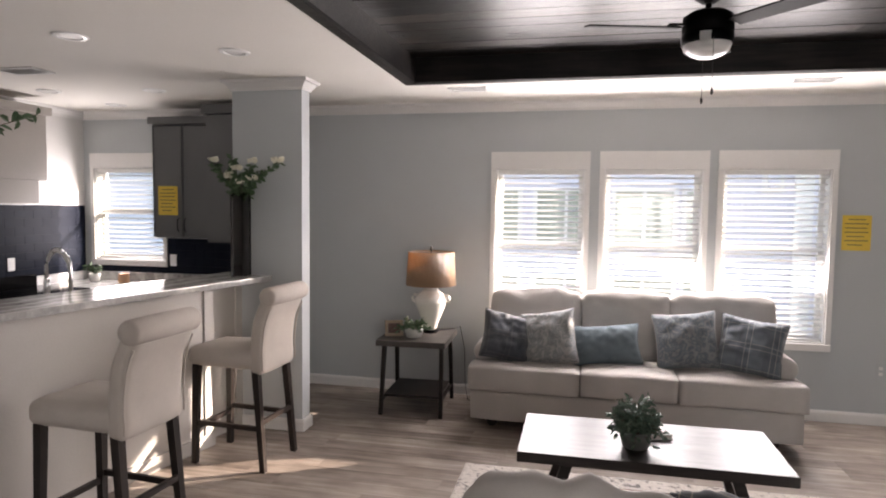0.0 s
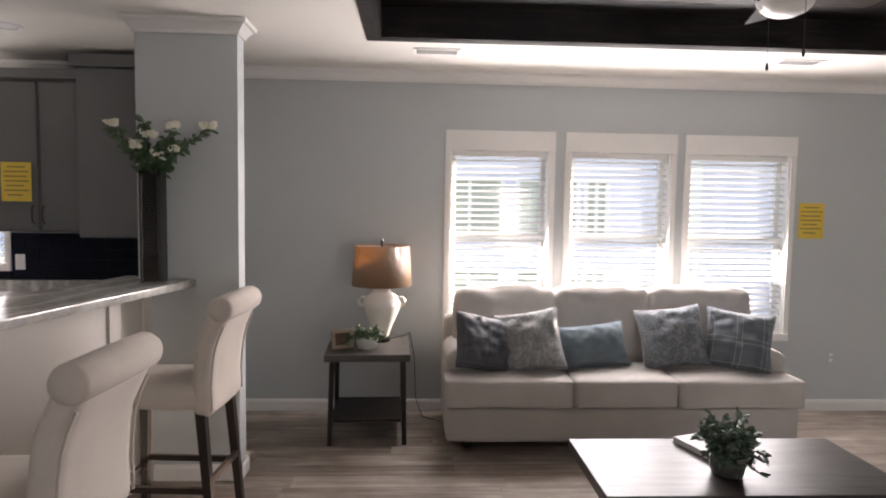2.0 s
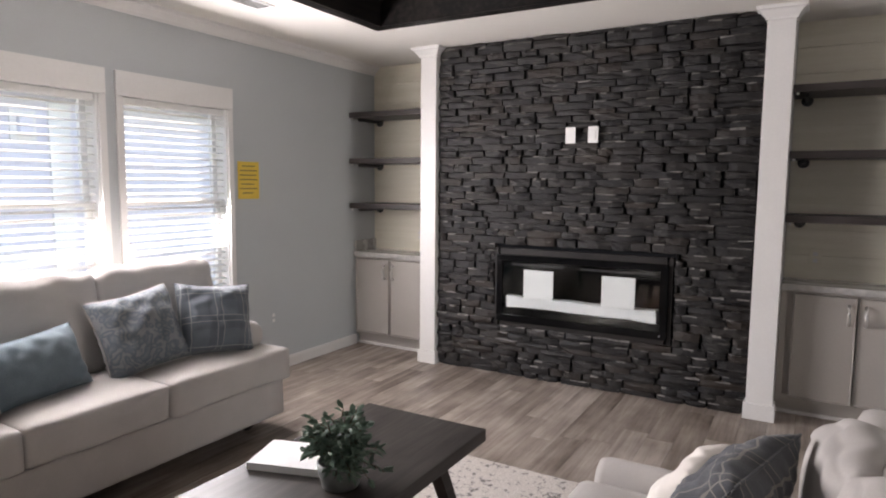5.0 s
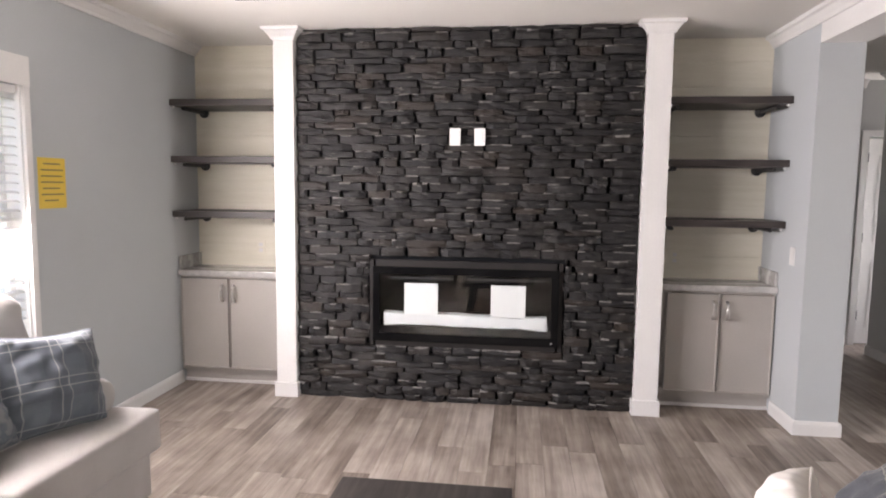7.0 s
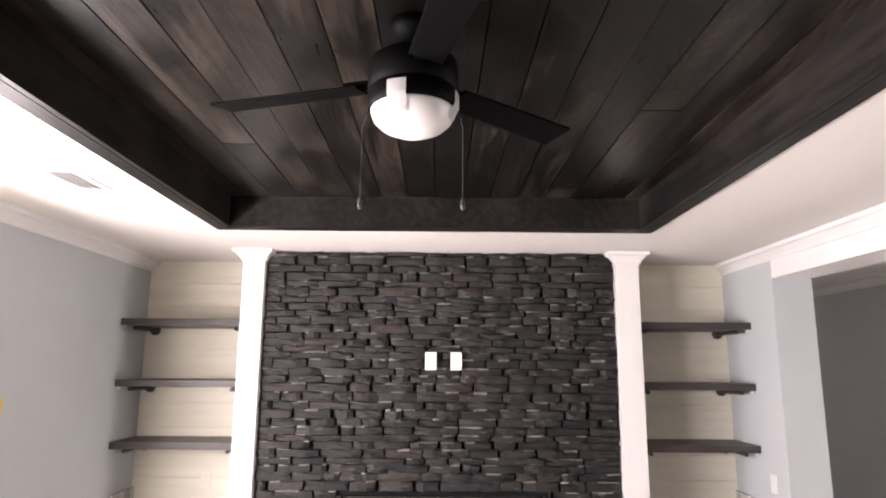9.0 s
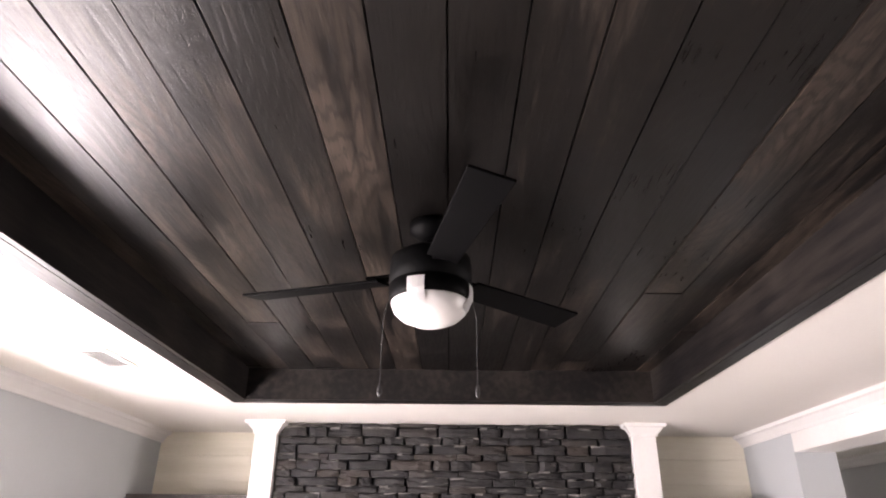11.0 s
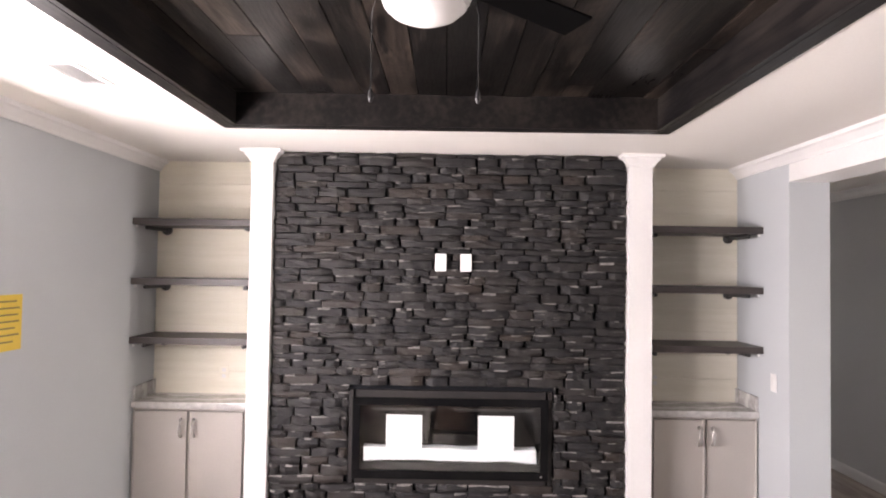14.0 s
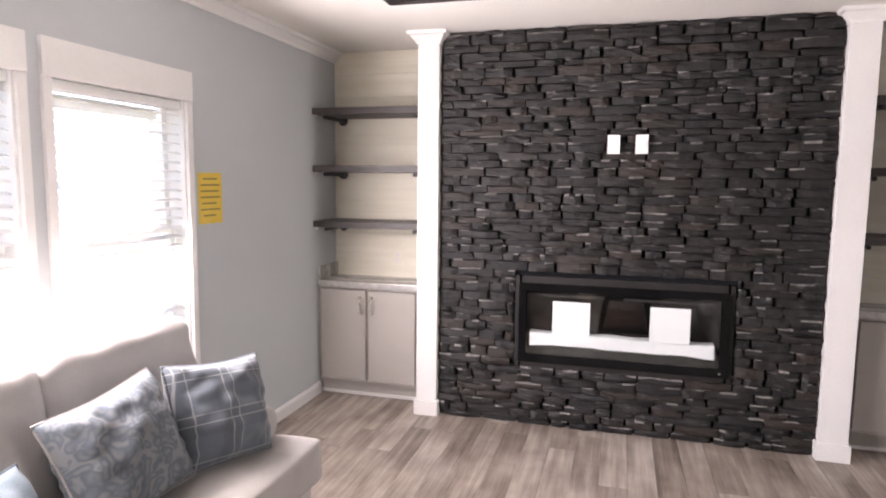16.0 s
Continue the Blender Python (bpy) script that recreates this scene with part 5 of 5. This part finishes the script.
# ---- tall vases with magnolia branches on the bar ----
def vase(x, y, seed, label, branches):
    ob = thing("flower_vase", x, y, 1.1525, 0, label=label, category="vase", group="vases on the bar")
    bm = boxes((-0.052, 0.052, -0.052, 0.052, 0.0, 0.60), bevel=0.004)
    part("glass", bm, SMOKED, ob, "tall square smoked glass")
    part("rod_filling", boxes((-0.036, 0.036, -0.036, 0.036, 0.008, 0.585)), DARKWOOD, ob)
    rng = random.Random(seed)
    pts, stems = [], bmesh.new()
    blooms = []
    for a, lean, h in branches:
        a = radians(a)
        line = []
        for k in range(7):
            u = k / 6
            line.append(Vector((math.cos(a) * lean * u ** 1.5 + rng.uniform(-0.008, 0.008), math.sin(a) * lean * u ** 1.5 + rng.uniform(-0.008, 0.008), 0.55 + h * u ** 0.85)))
        tube(line, 0.0042, 6, stems, 0.35)
        for k in range(48):
            u = 0.12 + 0.88 * rng.random()
            q = line[int(min(u * 6, 5))].lerp(line[int(min(u * 6, 5)) + 1], u * 6 - int(min(u * 6, 5)))
            pts.append((q, (rng.uniform(-1, 1) + math.cos(a) * 0.5, rng.uniform(-1, 1) + math.sin(a) * 0.5, rng.uniform(-0.5, 0.8))))
        blooms.append(line[4 if rng.random() > .4 else 6] + Vector((rng.uniform(-.03, .03), rng.uniform(-.04, .0), 0)))
    for i in range(60):
        a = rng.uniform(0, 6.28)
        pts.append(((math.cos(a) * rng.uniform(0, .09), math.sin(a) * rng.uniform(0, .09), rng.uniform(.57, .68)), (math.cos(a), math.sin(a), rng.uniform(-.4, .8))))
    part("branches", stems, STEM, ob)
    link_mesh("leaves", leaf_cloud(pts, 0.054, seed + 2, 0.3, 0.48), LEAF, ob)
    for i, p in enumerate(blooms):
        ring = []
        for k in range(7):
            a = 2 * math.pi * k / 7 + i
            ring.append((p, (math.cos(a), math.sin(a), 0.55 if k % 2 else 0.9)))
        link_mesh("bloom", leaf_cloud(ring, 0.052, seed + 30 + i, 0.05, 0.8), PETAL, ob, "cream magnolia bloom")
    return ob


vase(-2.48, 4.47, 7, "tall dark glass vase of cream magnolia branches on the bar", [(180, 0.22, 0.27), (215, 0.17, 0.22), (330, 0.18, 0.26), (5, 0.30, 0.27), (270, 0.12, 0.30), (20, 0.16, 0.20), (160, 0.11, 0.18), (300, 0.24, 0.16), (350, 0.2, 0.2)])
vase(-2.75, 2.33, 8, "tall dark glass vase with a reaching magnolia branch on the bar", [(32, 0.50, 0.33), (200, 0.16, 0.30), (250, 0.2, 0.33), (160, 0.15, 0.30)])


# ---- kitchen beyond the bar ----
def tiled(name, axis, a0, a1, t, z0, z1, out):
    """Navy subway tiles, proud of a grout bed; t is the wall's face and out the way from it."""
    g = (a0, a1, min(t, t + out * 0.004), max(t, t + out * 0.004), z0, z1)
    bed = tagged(part(name, boxes(g if axis == "x" else (g[2], g[3], g[0], g[1], g[4], g[5])), GROUT), kind="structure")
    z, r = z0, 0
    while z < z1 - 0.01:
        h = min(0.076, z1 - z)
        a = a0 - (0.1 if r % 2 else 0.0)
        while a < a1 - 0.005:
            p, q = max(a, a0), min(a + 0.20, a1)
            if q - p > 0.012:
                d = (p + 0.001, q - 0.001, min(t + out * 0.0042, t + out * 0.010), max(t + out * 0.0042, t + out * 0.010), z + 0.001, z + h - 0.001)
                part("tile", boxes(d if axis == "x" else (d[2], d[3], d[0], d[1], d[4], d[5])), NAVYTILE, bed)
            a += 0.20
        z += 0.076
        r += 1
    return bed


tiled("backsplash_west", "y", 3.9, NORTH - 0.012, WEST, 0.99, 1.645, 1)
tiled("backsplash_north_right", "x", -4.055, -2.82, NORTH, 0.99, 1.335, -1)
tiled("backsplash_north_low", "x", -4.98, -4.06, NORTH, 0.99, 1.05, -1)

nc = thing("kitchen_base_cabinet", 0, 0, 0, label="grey base cabinet run under the kitchen window", category="cabinet")
part("body", boxes((-4.98, -2.82, 5.26, 5.81, 0.09, 0.865)), KCABINET, nc)
part("toe_kick", boxes((-4.98, -2.82, 5.33, 5.81, 0.0, 0.089)), KCABINET, nc)
for i in range(4):
    x = -4.36 + i * 0.385
    part("door", boxes((x + 0.004, x + 0.381, 5.240, 5.259, 0.11, 0.84), bevel=0.004), KCABINET, nc)
wt = thing("worktop", 0, 0, 0.866, label="grey veined laminate worktop along the kitchen wall", category="worktop")
part("slab", boxes((-4.98, -2.82, 5.22, 5.815, 0.0, 0.04), bevel=0.005), COUNTER, wt)
part("upstand", boxes((-4.98, -2.82, 5.80, 5.816, 0.041, 0.120)), COUNTER, wt)
wt2 = thing("worktop", 0, 0, 0.866, label="grey veined laminate worktop beside the range", category="worktop")
part("slab", boxes((-4.98, -4.37, 5.165, 5.218, 0.0, 0.04)), COUNTER, wt2)
part("slab_left", boxes((-4.98, -4.37, 2.6, 4.395, 0.0, 0.04), bevel=0.004), COUNTER, wt2)
wc = thing("kitchen_base_cabinet", 0, 0, 0, label="grey base cabinet beside the black range", category="cabinet")
part("body", boxes((-4.98, -4.41, 2.62, 4.39, 0.0, 0.865)), KCABINET, wc)
rg = thing("range_cooker", 0, 0, 0, label="black glass-top range cooker under the hood", category="cooker")
part("body", boxes((-4.97, -4.38, 4.40, 5.16, 0.0, 0.90), bevel=0.006), GLOSSBLACK, rg)
part("cooktop", boxes((-4.96, -4.37, 4.402, 5.158, 0.901, 0.915), bevel=0.003), GLOSSBLACK, rg, "shiny black glass")
part("oven_handle", tube([(-4.345, 4.5, 0.80), (-4.345, 5.06, 0.80)], 0.011, 10), STEEL, rg)
for y in (4.52, 5.04):
    part("handle_mount", boxes((-4.379, -4.345, y - 0.01, y + 0.01, 0.79, 0.81)), STEEL, rg)
part("control_panel", boxes((-4.968, -4.91, 4.42, 5.14, 0.916, 1.02), bevel=0.004), GLOSSBLACK, rg)

hd = thing("hood_cabinet", 0, 0, 0, label="greige wall cabinet enclosing the range hood", category="cabinet")
part("body", boxes((-4.995, -4.66, 4.40, 5.03, 1.86, 2.42), bevel=0.004), CABINET, hd)
part("crown", boxes((-4.995, -4.62, 4.37, 5.06, 2.421, 2.49), bevel=0.01), CABINET, hd)
part("hood", boxes((-4.995, -4.70, 4.42, 4.98, 1.66, 1.859), bevel=0.005), CABINET, hd)
uw = thing("wall_cabinet", 0, 0, 0, label="greige wall cabinet beside the range hood", category="cabinet")
part("body", boxes((-4.995, -4.66, 3.4, 4.395, 1.42, 2.42), bevel=0.004), CABINET, uw)
part("crown", boxes((-4.995, -4.62, 3.4, 4.365, 2.421, 2.49), bevel=0.01), CABINET, uw)

uc = thing("wall_cabinet", 0, 0, 0, label="dark grey two-door shaker wall cabinet by the kitchen window", category="cabinet")
part("body", boxes((-3.955, -3.345, 5.50, 5.828, 1.36, 2.39)), KCABINET, uc)
part("crown", boxes((-3.985, -3.345, 5.455, 5.829, 2.391, 2.46), bevel=0.012), KCABINET, uc)
for x0, x1, hx in ((-3.950, -3.655, -3.685), (-3.647, -3.350, -3.615)):
    bm = framed_panel(x0, x1, 5.48, 5.499, 1.37, 2.38, 0.05, "y")
    dr = part("door", bm, KCABINET, uc)
    part("handle", tube([(hx, 5.479, 1.42), (hx, 5.455, 1.435), (hx, 5.452, 1.48), (hx, 5.455, 1.525), (hx, 5.479, 1.54)], 0.006, 8), IRON, dr)
uc2 = thing("tall_wall_cabinet", 0, 0, 0, label="dark grey deeper wall cabinet beside the column", category="cabinet")
part("body", boxes((-3.340, -2.82, 5.40, 5.828, 1.33, 2.46), bevel=0.003), KCABINET, uc2)
part("crown", boxes((-3.370, -2.80, 5.35, 5.829, 2.461, 2.545), bevel=0.012), KCABINET, uc2)
part("door", boxes((-3.335, -2.825, 5.378, 5.399, 1.34, 2.45), bevel=0.004), KCABINET, uc2)

cj = thing("candle_jar", -4.36, 5.58, 0.9065, label="small amber candle in a glass jar on the worktop", category="candle")
part("jar", lathe([(0.048, 0.0), (0.056, 0.004), (0.057, 0.11), (0.054, 0.116), (0.051, 0.116), (0.051, 0.008)], 20), PANE, cj, smooth=True)
part("wax", lathe([(0.01, 0.008), (0.050, 0.009), (0.050, 0.092), (0.01, 0.094)], 20), AMBER, cj)
kp = thing("potted_plant", -4.72, 5.62, 0.9065, label="small green plant in a white pot in the kitchen corner", category="plant")
part("pot", lathe([(0.04, 0.0), (0.045, 0.003), (0.055, 0.08), (0.05, 0.08), (0.045, 0.05)], 18), CERAMIC, kp, smooth=True)
bush(kp, 16, 0.08, 0.14, 0.06, 0.04, 15, LEAF, 7)
for x, y, z, rz in ((-3.99, NORTH - 0.011, 1.12, 0), (-3.05, NORTH - 0.011, 1.12, 0), (WEST + 0.011, 4.95, 1.12, 90)):
    o = thing("outlet", x, y, z, rz, label="white double power outlet on the navy tiles", category="outlet", group="outlets")
    part("plate", boxes((-0.035, 0.035, -0.006, 0, -0.057, 0.057), bevel=0.002), VINYL, o)
    for dz in (-0.022, 0.022):
        part("socket", boxes((-0.014, 0.014, -0.008, -0.0061, dz - 0.013, dz + 0.013), bevel=0.001), VINYL, o)


# ---- outdoors ----
gr = tagged(part("ground", boxes((-400, 400, -400, 400, -0.75, -0.70)), GRASS), kind="structure")
tagged(part("pavement", boxes((-60, 60, 7.6, 9.2, -0.70, -0.69)), GRAVEL), kind="structure")


def neighbour(x, y, w, label, rows, box_x, board_x):
    """A long low house; rows of framed porch windows (x0, x1, z0, z1), heights over our floor."""
    ob = thing("house", x, y, -0.70, 0, label=label, category="house")
    part("wall", boxes((-w / 2, w / 2, 0, 7, 0, 3.25)), SIDING, ob)
    me = bpy.data.meshes.new("siding_board")
    bm = bmesh.new()
    v = [bm.verts.new((sx * w / 2, yy, zz)) for sx in (-1, 1) for yy, zz in ((-0.001, 0), (-0.022, 0), (-0.008, 0.168), (-0.001, 0.168))]
    for q in ((0, 1, 5, 4), (1, 2, 6, 5), (2, 3, 7, 6), (0, 3, 2, 1), (4, 5, 6, 7)):
        bm.faces.new([v[i] for i in q])
    bmesh.ops.recalc_face_normals(bm, faces=bm.faces)
    bm.to_mesh(me)
    bm.free()
    for i in range(18):
        link_mesh("siding_board", me, SIDING, ob).location = (0, 0, 0.18 + i * 0.17)
    bm = bmesh.new()
    a = [bm.verts.new(p) for p in ((-w / 2 - .3, -.4, 3.2), (-w / 2 - .3, 7.4, 3.2), (-w / 2 - .3, 3.5, 4.5), (w / 2 + .3, -.4, 3.2), (w / 2 + .3, 7.4, 3.2), (w / 2 + .3, 3.5, 4.5))]
    for q in ((0, 1, 2), (3, 5, 4), (0, 2, 5, 3), (1, 4, 5, 2), (0, 3, 4, 1)):
        bm.faces.new([a[i] for i in q])
    part("roof", bm, ROOFING, ob)
    for x0, x1, z0, z1 in rows:
        p, q, lo, hi, f = x0 - x, x1 - x, z0 + 0.70, z1 + 0.70, 0.065
        m = (p + q) / 2
        wi = part("window", boxes((p, p + f, -0.07, -0.023, lo, hi), (q - f, q, -0.07, -0.023, lo, hi), (p + f, q - f, -0.07, -0.023, lo, lo + f), (p + f, q - f, -0.07, -0.023, hi - f, hi), (m - 0.025, m + 0.025, -0.06, -0.023, lo + f, hi - f)), VINYL, ob)
        for u0, u1 in ((p + f, m - 0.025), (m + 0.025, q - f)):
            part("pane", boxes((u0, u1, -0.035, -0.0235, lo + f, hi - f)), FARPANE, wi)
    part("corner_board", boxes((board_x - x, board_x - x + 0.24, -0.06, -0.0235, 0.1, 3.1), bevel=0.005), VINYL, ob)
    wl_ = part("wall_light", boxes((box_x - x - 0.14, box_x - x + 0.14, -0.045, -0.0235, 2.64, 2.98), bevel=0.006), VINYL, ob)
    part("lantern", boxes((box_x - x - 0.07, box_x - x + 0.07, -0.13, -0.046, 2.70, 2.92), bevel=0.012), SIDING, wl_)


PORCH = [(x0, x1, z0, z1) for x0, x1 in ((-3.05, -2.10), (-1.91, -0.96), (-0.80, 0.19), (0.34, 1.28), (1.32, 1.70)) for z0, z1 in ((1.13, 2.0), (-0.05, 0.70))]
neighbour(0.5, 10.0, 22, "pale lavender-white sided house with rows of porch windows next door", PORCH, 2.52, 2.80)


# ---- ledger stones of the fireplace wall ----
def stone_mesh(rng, w, h, d):
    """A split-faced stone: w along y, h along z, front towards -x."""
    cols = 3
    verts, faces = [], []
    rows = (0.0, 0.45, 0.82, 1.0)
    for i in range(cols + 1):
        u = i / cols
        y = -w / 2 + w * u
        e = i in (0, cols)
        y += 0 if e else rng.uniform(-0.02, 0.02) * w
        for j, f in enumerate(rows):
            lo, hi = ((0.86, 1.0), (0.90, 1.08), (0.88, 1.02), (0.66, 0.90))[j]
            dep = d * rng.uniform(lo, hi) * (rng.uniform(0.66, 0.95) if e else 1.0)
            wob = 0.0035 if j in (0, 3) else 0.005
            verts.append((-dep, y + (rng.uniform(-0.005, 0.005) if e else 0), -h / 2 + h * f + rng.uniform(-wob, wob)))
    k, m = len(verts), len(rows)
    for y, z in ((-w / 2, -h / 2), (w / 2, -h / 2), (w / 2, h / 2), (-w / 2, h / 2)):
        verts.append((0.0, y, z))
    for i in range(cols):
        for j in range(m - 1):
            a = i * m + j
            faces.append((a, a + 1, a + m + 1, a + m))
    t = cols * m
    faces.append((0, k, k + 3) + tuple(range(m - 1, 0, -1)))
    faces.append(tuple(t + j for j in range(m)) + (k + 2, k + 1))
    faces.append(tuple(i * m for i in range(cols + 1)) + (k + 1, k))
    faces.append(tuple(i * m + m - 1 for i in range(cols, -1, -1)) + (k + 3, k + 2))
    return verts, faces


rng = random.Random(21)
Y0, Y1 = 2.503, 4.843
HOLE = (2.985, 4.320, 0.395, 1.005)
stones = []
z = 0.003
while z < CE - 0.012:
    h = min(rng.uniform(0.038, 0.066), CE - 0.004 - z)
    y = Y0
    while y < Y1 - 0.004:
        w = rng.uniform(0.10, 0.29)
        if Y1 - (y + w) < 0.07:
            w = Y1 - y
        a, b = y, y + w
        y += w
        zm = z + h / 2
        spans = [(a, b)]
        if HOLE[2] - 0.01 < zm < HOLE[3] + 0.01:
            spans = []
            if a < HOLE[0] - 0.03:
                spans.append((a, min(b, HOLE[0])))
            if b > HOLE[1] + 0.03:
                spans.append((max(a, HOLE[1]), b))
        for p, q in spans:
            # keep the two wall plates clear
            if abs(zm - 1.848) < 0.075 and p < 3.60 + 0.17 and q > 3.53:
                stones.append((p, q, zm, h, 0.026))
            else:
                stones.append((p, q, zm, h, rng.choice((0.042, 0.047, 0.051, 0.055, 0.061)) * rng.uniform(0.9, 1.1)))
    z += h
stone_wall = thing("stone_facing", 0, 0, 0, kind="structure", label="charcoal split-faced ledger stone facing", category="wall")
vall, fall, glints = [], [], []
stones.sort(key=lambda s: abs((s[0] + s[1]) / 2 - 3.65) + 0.9 * abs(s[2] - 1.35))
for i, (p, q, zm, h, d) in enumerate(stones):
    vs_, fs_ = stone_mesh(rng, q - p - rng.choice((0.004, 0.008, 0.016, 0.026)), h - rng.uniform(0.0, 0.0015), d)
    at = (3.153, (p + q) / 2, zm)
    if i < 300:
        me = bpy.data.meshes.new("stone")
        me.from_pydata(vs_, [], fs_)
        me.update()
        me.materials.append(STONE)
        me.materials.append(LEDGE_GLINT)
        # some top chamfers, picked at random, get the painted highlight
        for c in range(3):
            if rng.random() < 0.24:
                me.polygons[c * 3 + 2].material_index = 1
        link_mesh("stone", me, STONE, stone_wall).location = at
    else:
        k = len(vall)
        vall += [(v[0] + at[0], v[1] + at[1], v[2] + at[2]) for v in vs_]
        # top chamfers of the joined stones that get the highlight colour
        glints += [len(fall) + c * 3 + 2 for c in range(3) if rng.random() < 0.24]
        fall += [tuple(n + k for n in f) for f in fs_]
me = bpy.data.meshes.new("outer_stones")
me.from_pydata(vall, [], fall)
me.update()
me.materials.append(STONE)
me.materials.append(LEDGE_GLINT)
for c in glints:
    me.polygons[c].material_index = 1
tagged(link_mesh("outer_stones", me, STONE, stone_wall), kind="stuff")
# flat slate slips framing the firebox
for d in ((3.030, 4.275, 0.955, 1.003), (3.030, 4.275, 0.397, 0.437), (2.987, 3.012, 0.397, 1.003), (4.293, 4.318, 0.397, 1.003)):
    part("edging", boxes((3.106, 3.152, d[0], d[1], d[2], d[3])), SLATE, stone_wall)

# ---- floor planks ----
floor = tagged(part("floor", boxes((-5.15, 6.3, SOUTH - 0.15, NORTH + 0.15, -0.2, -0.012)), GAP), kind="structure")
rng = random.Random(3)
PW, PL = 0.152, 1.22
full = bpy.data.meshes.new("plank")
bm = boxes((-PL / 2 + 0.0008, PL / 2 - 0.0008, -PW / 2 + 0.0008, PW / 2 - 0.0008, -0.0119, 0.0))
bmesh.ops.recalc_face_normals(bm, faces=bm.faces)
bm.to_mesh(full)
bm.free()
vall, fall, count = [], [], 0
r, y = 0, SOUTH
while y < NORTH:
    x = WEST - rng.uniform(0, PL)
    y1 = min(y + PW, NORTH)
    while x < 6.2:
        a, b = max(x, WEST), min(x + PL, 6.2)
        x += PL
        if b - a < 0.01:
            continue
        cx, cy = (a + b) / 2, (y + y1) / 2
        near = -2.1 < cx < 3.2 and 1.5 < cy
        if near and count < 300:
            count += 1
            if abs(b - a - PL) < 1e-4 and abs(y1 - y - PW) < 1e-4:
                link_mesh("plank", full, FLOORWOOD, floor).location = (cx, cy, 0)
            else:
                part("plank", boxes((a - cx + 0.0008, b - cx - 0.0008, y - cy + 0.0008, y1 - cy - 0.0008, -0.0119, 0.0)), FLOORWOOD, floor).location = (cx, cy, 0)
        else:
            k = len(vall)
            vall += [(p, q, s) for p in (a + 0.0008, b - 0.0008) for q in (y + 0.0008, y1 - 0.0008) for s in (-0.0119, 0.0)]
            fall += [tuple(k + i for i in f) for f in ((0, 1, 3, 2), (4, 6, 7, 5), (0, 4, 5, 1), (2, 3, 7, 6), (0, 2, 6, 4), (1, 5, 7, 3))]
    y += PW
    r += 1
me = bpy.data.meshes.new("outer_planks")
me.from_pydata(vall, [], fall)
me.update()
tagged(link_mesh("outer_planks", me, FLOORWOOD_OUT, floor), kind="stuff")
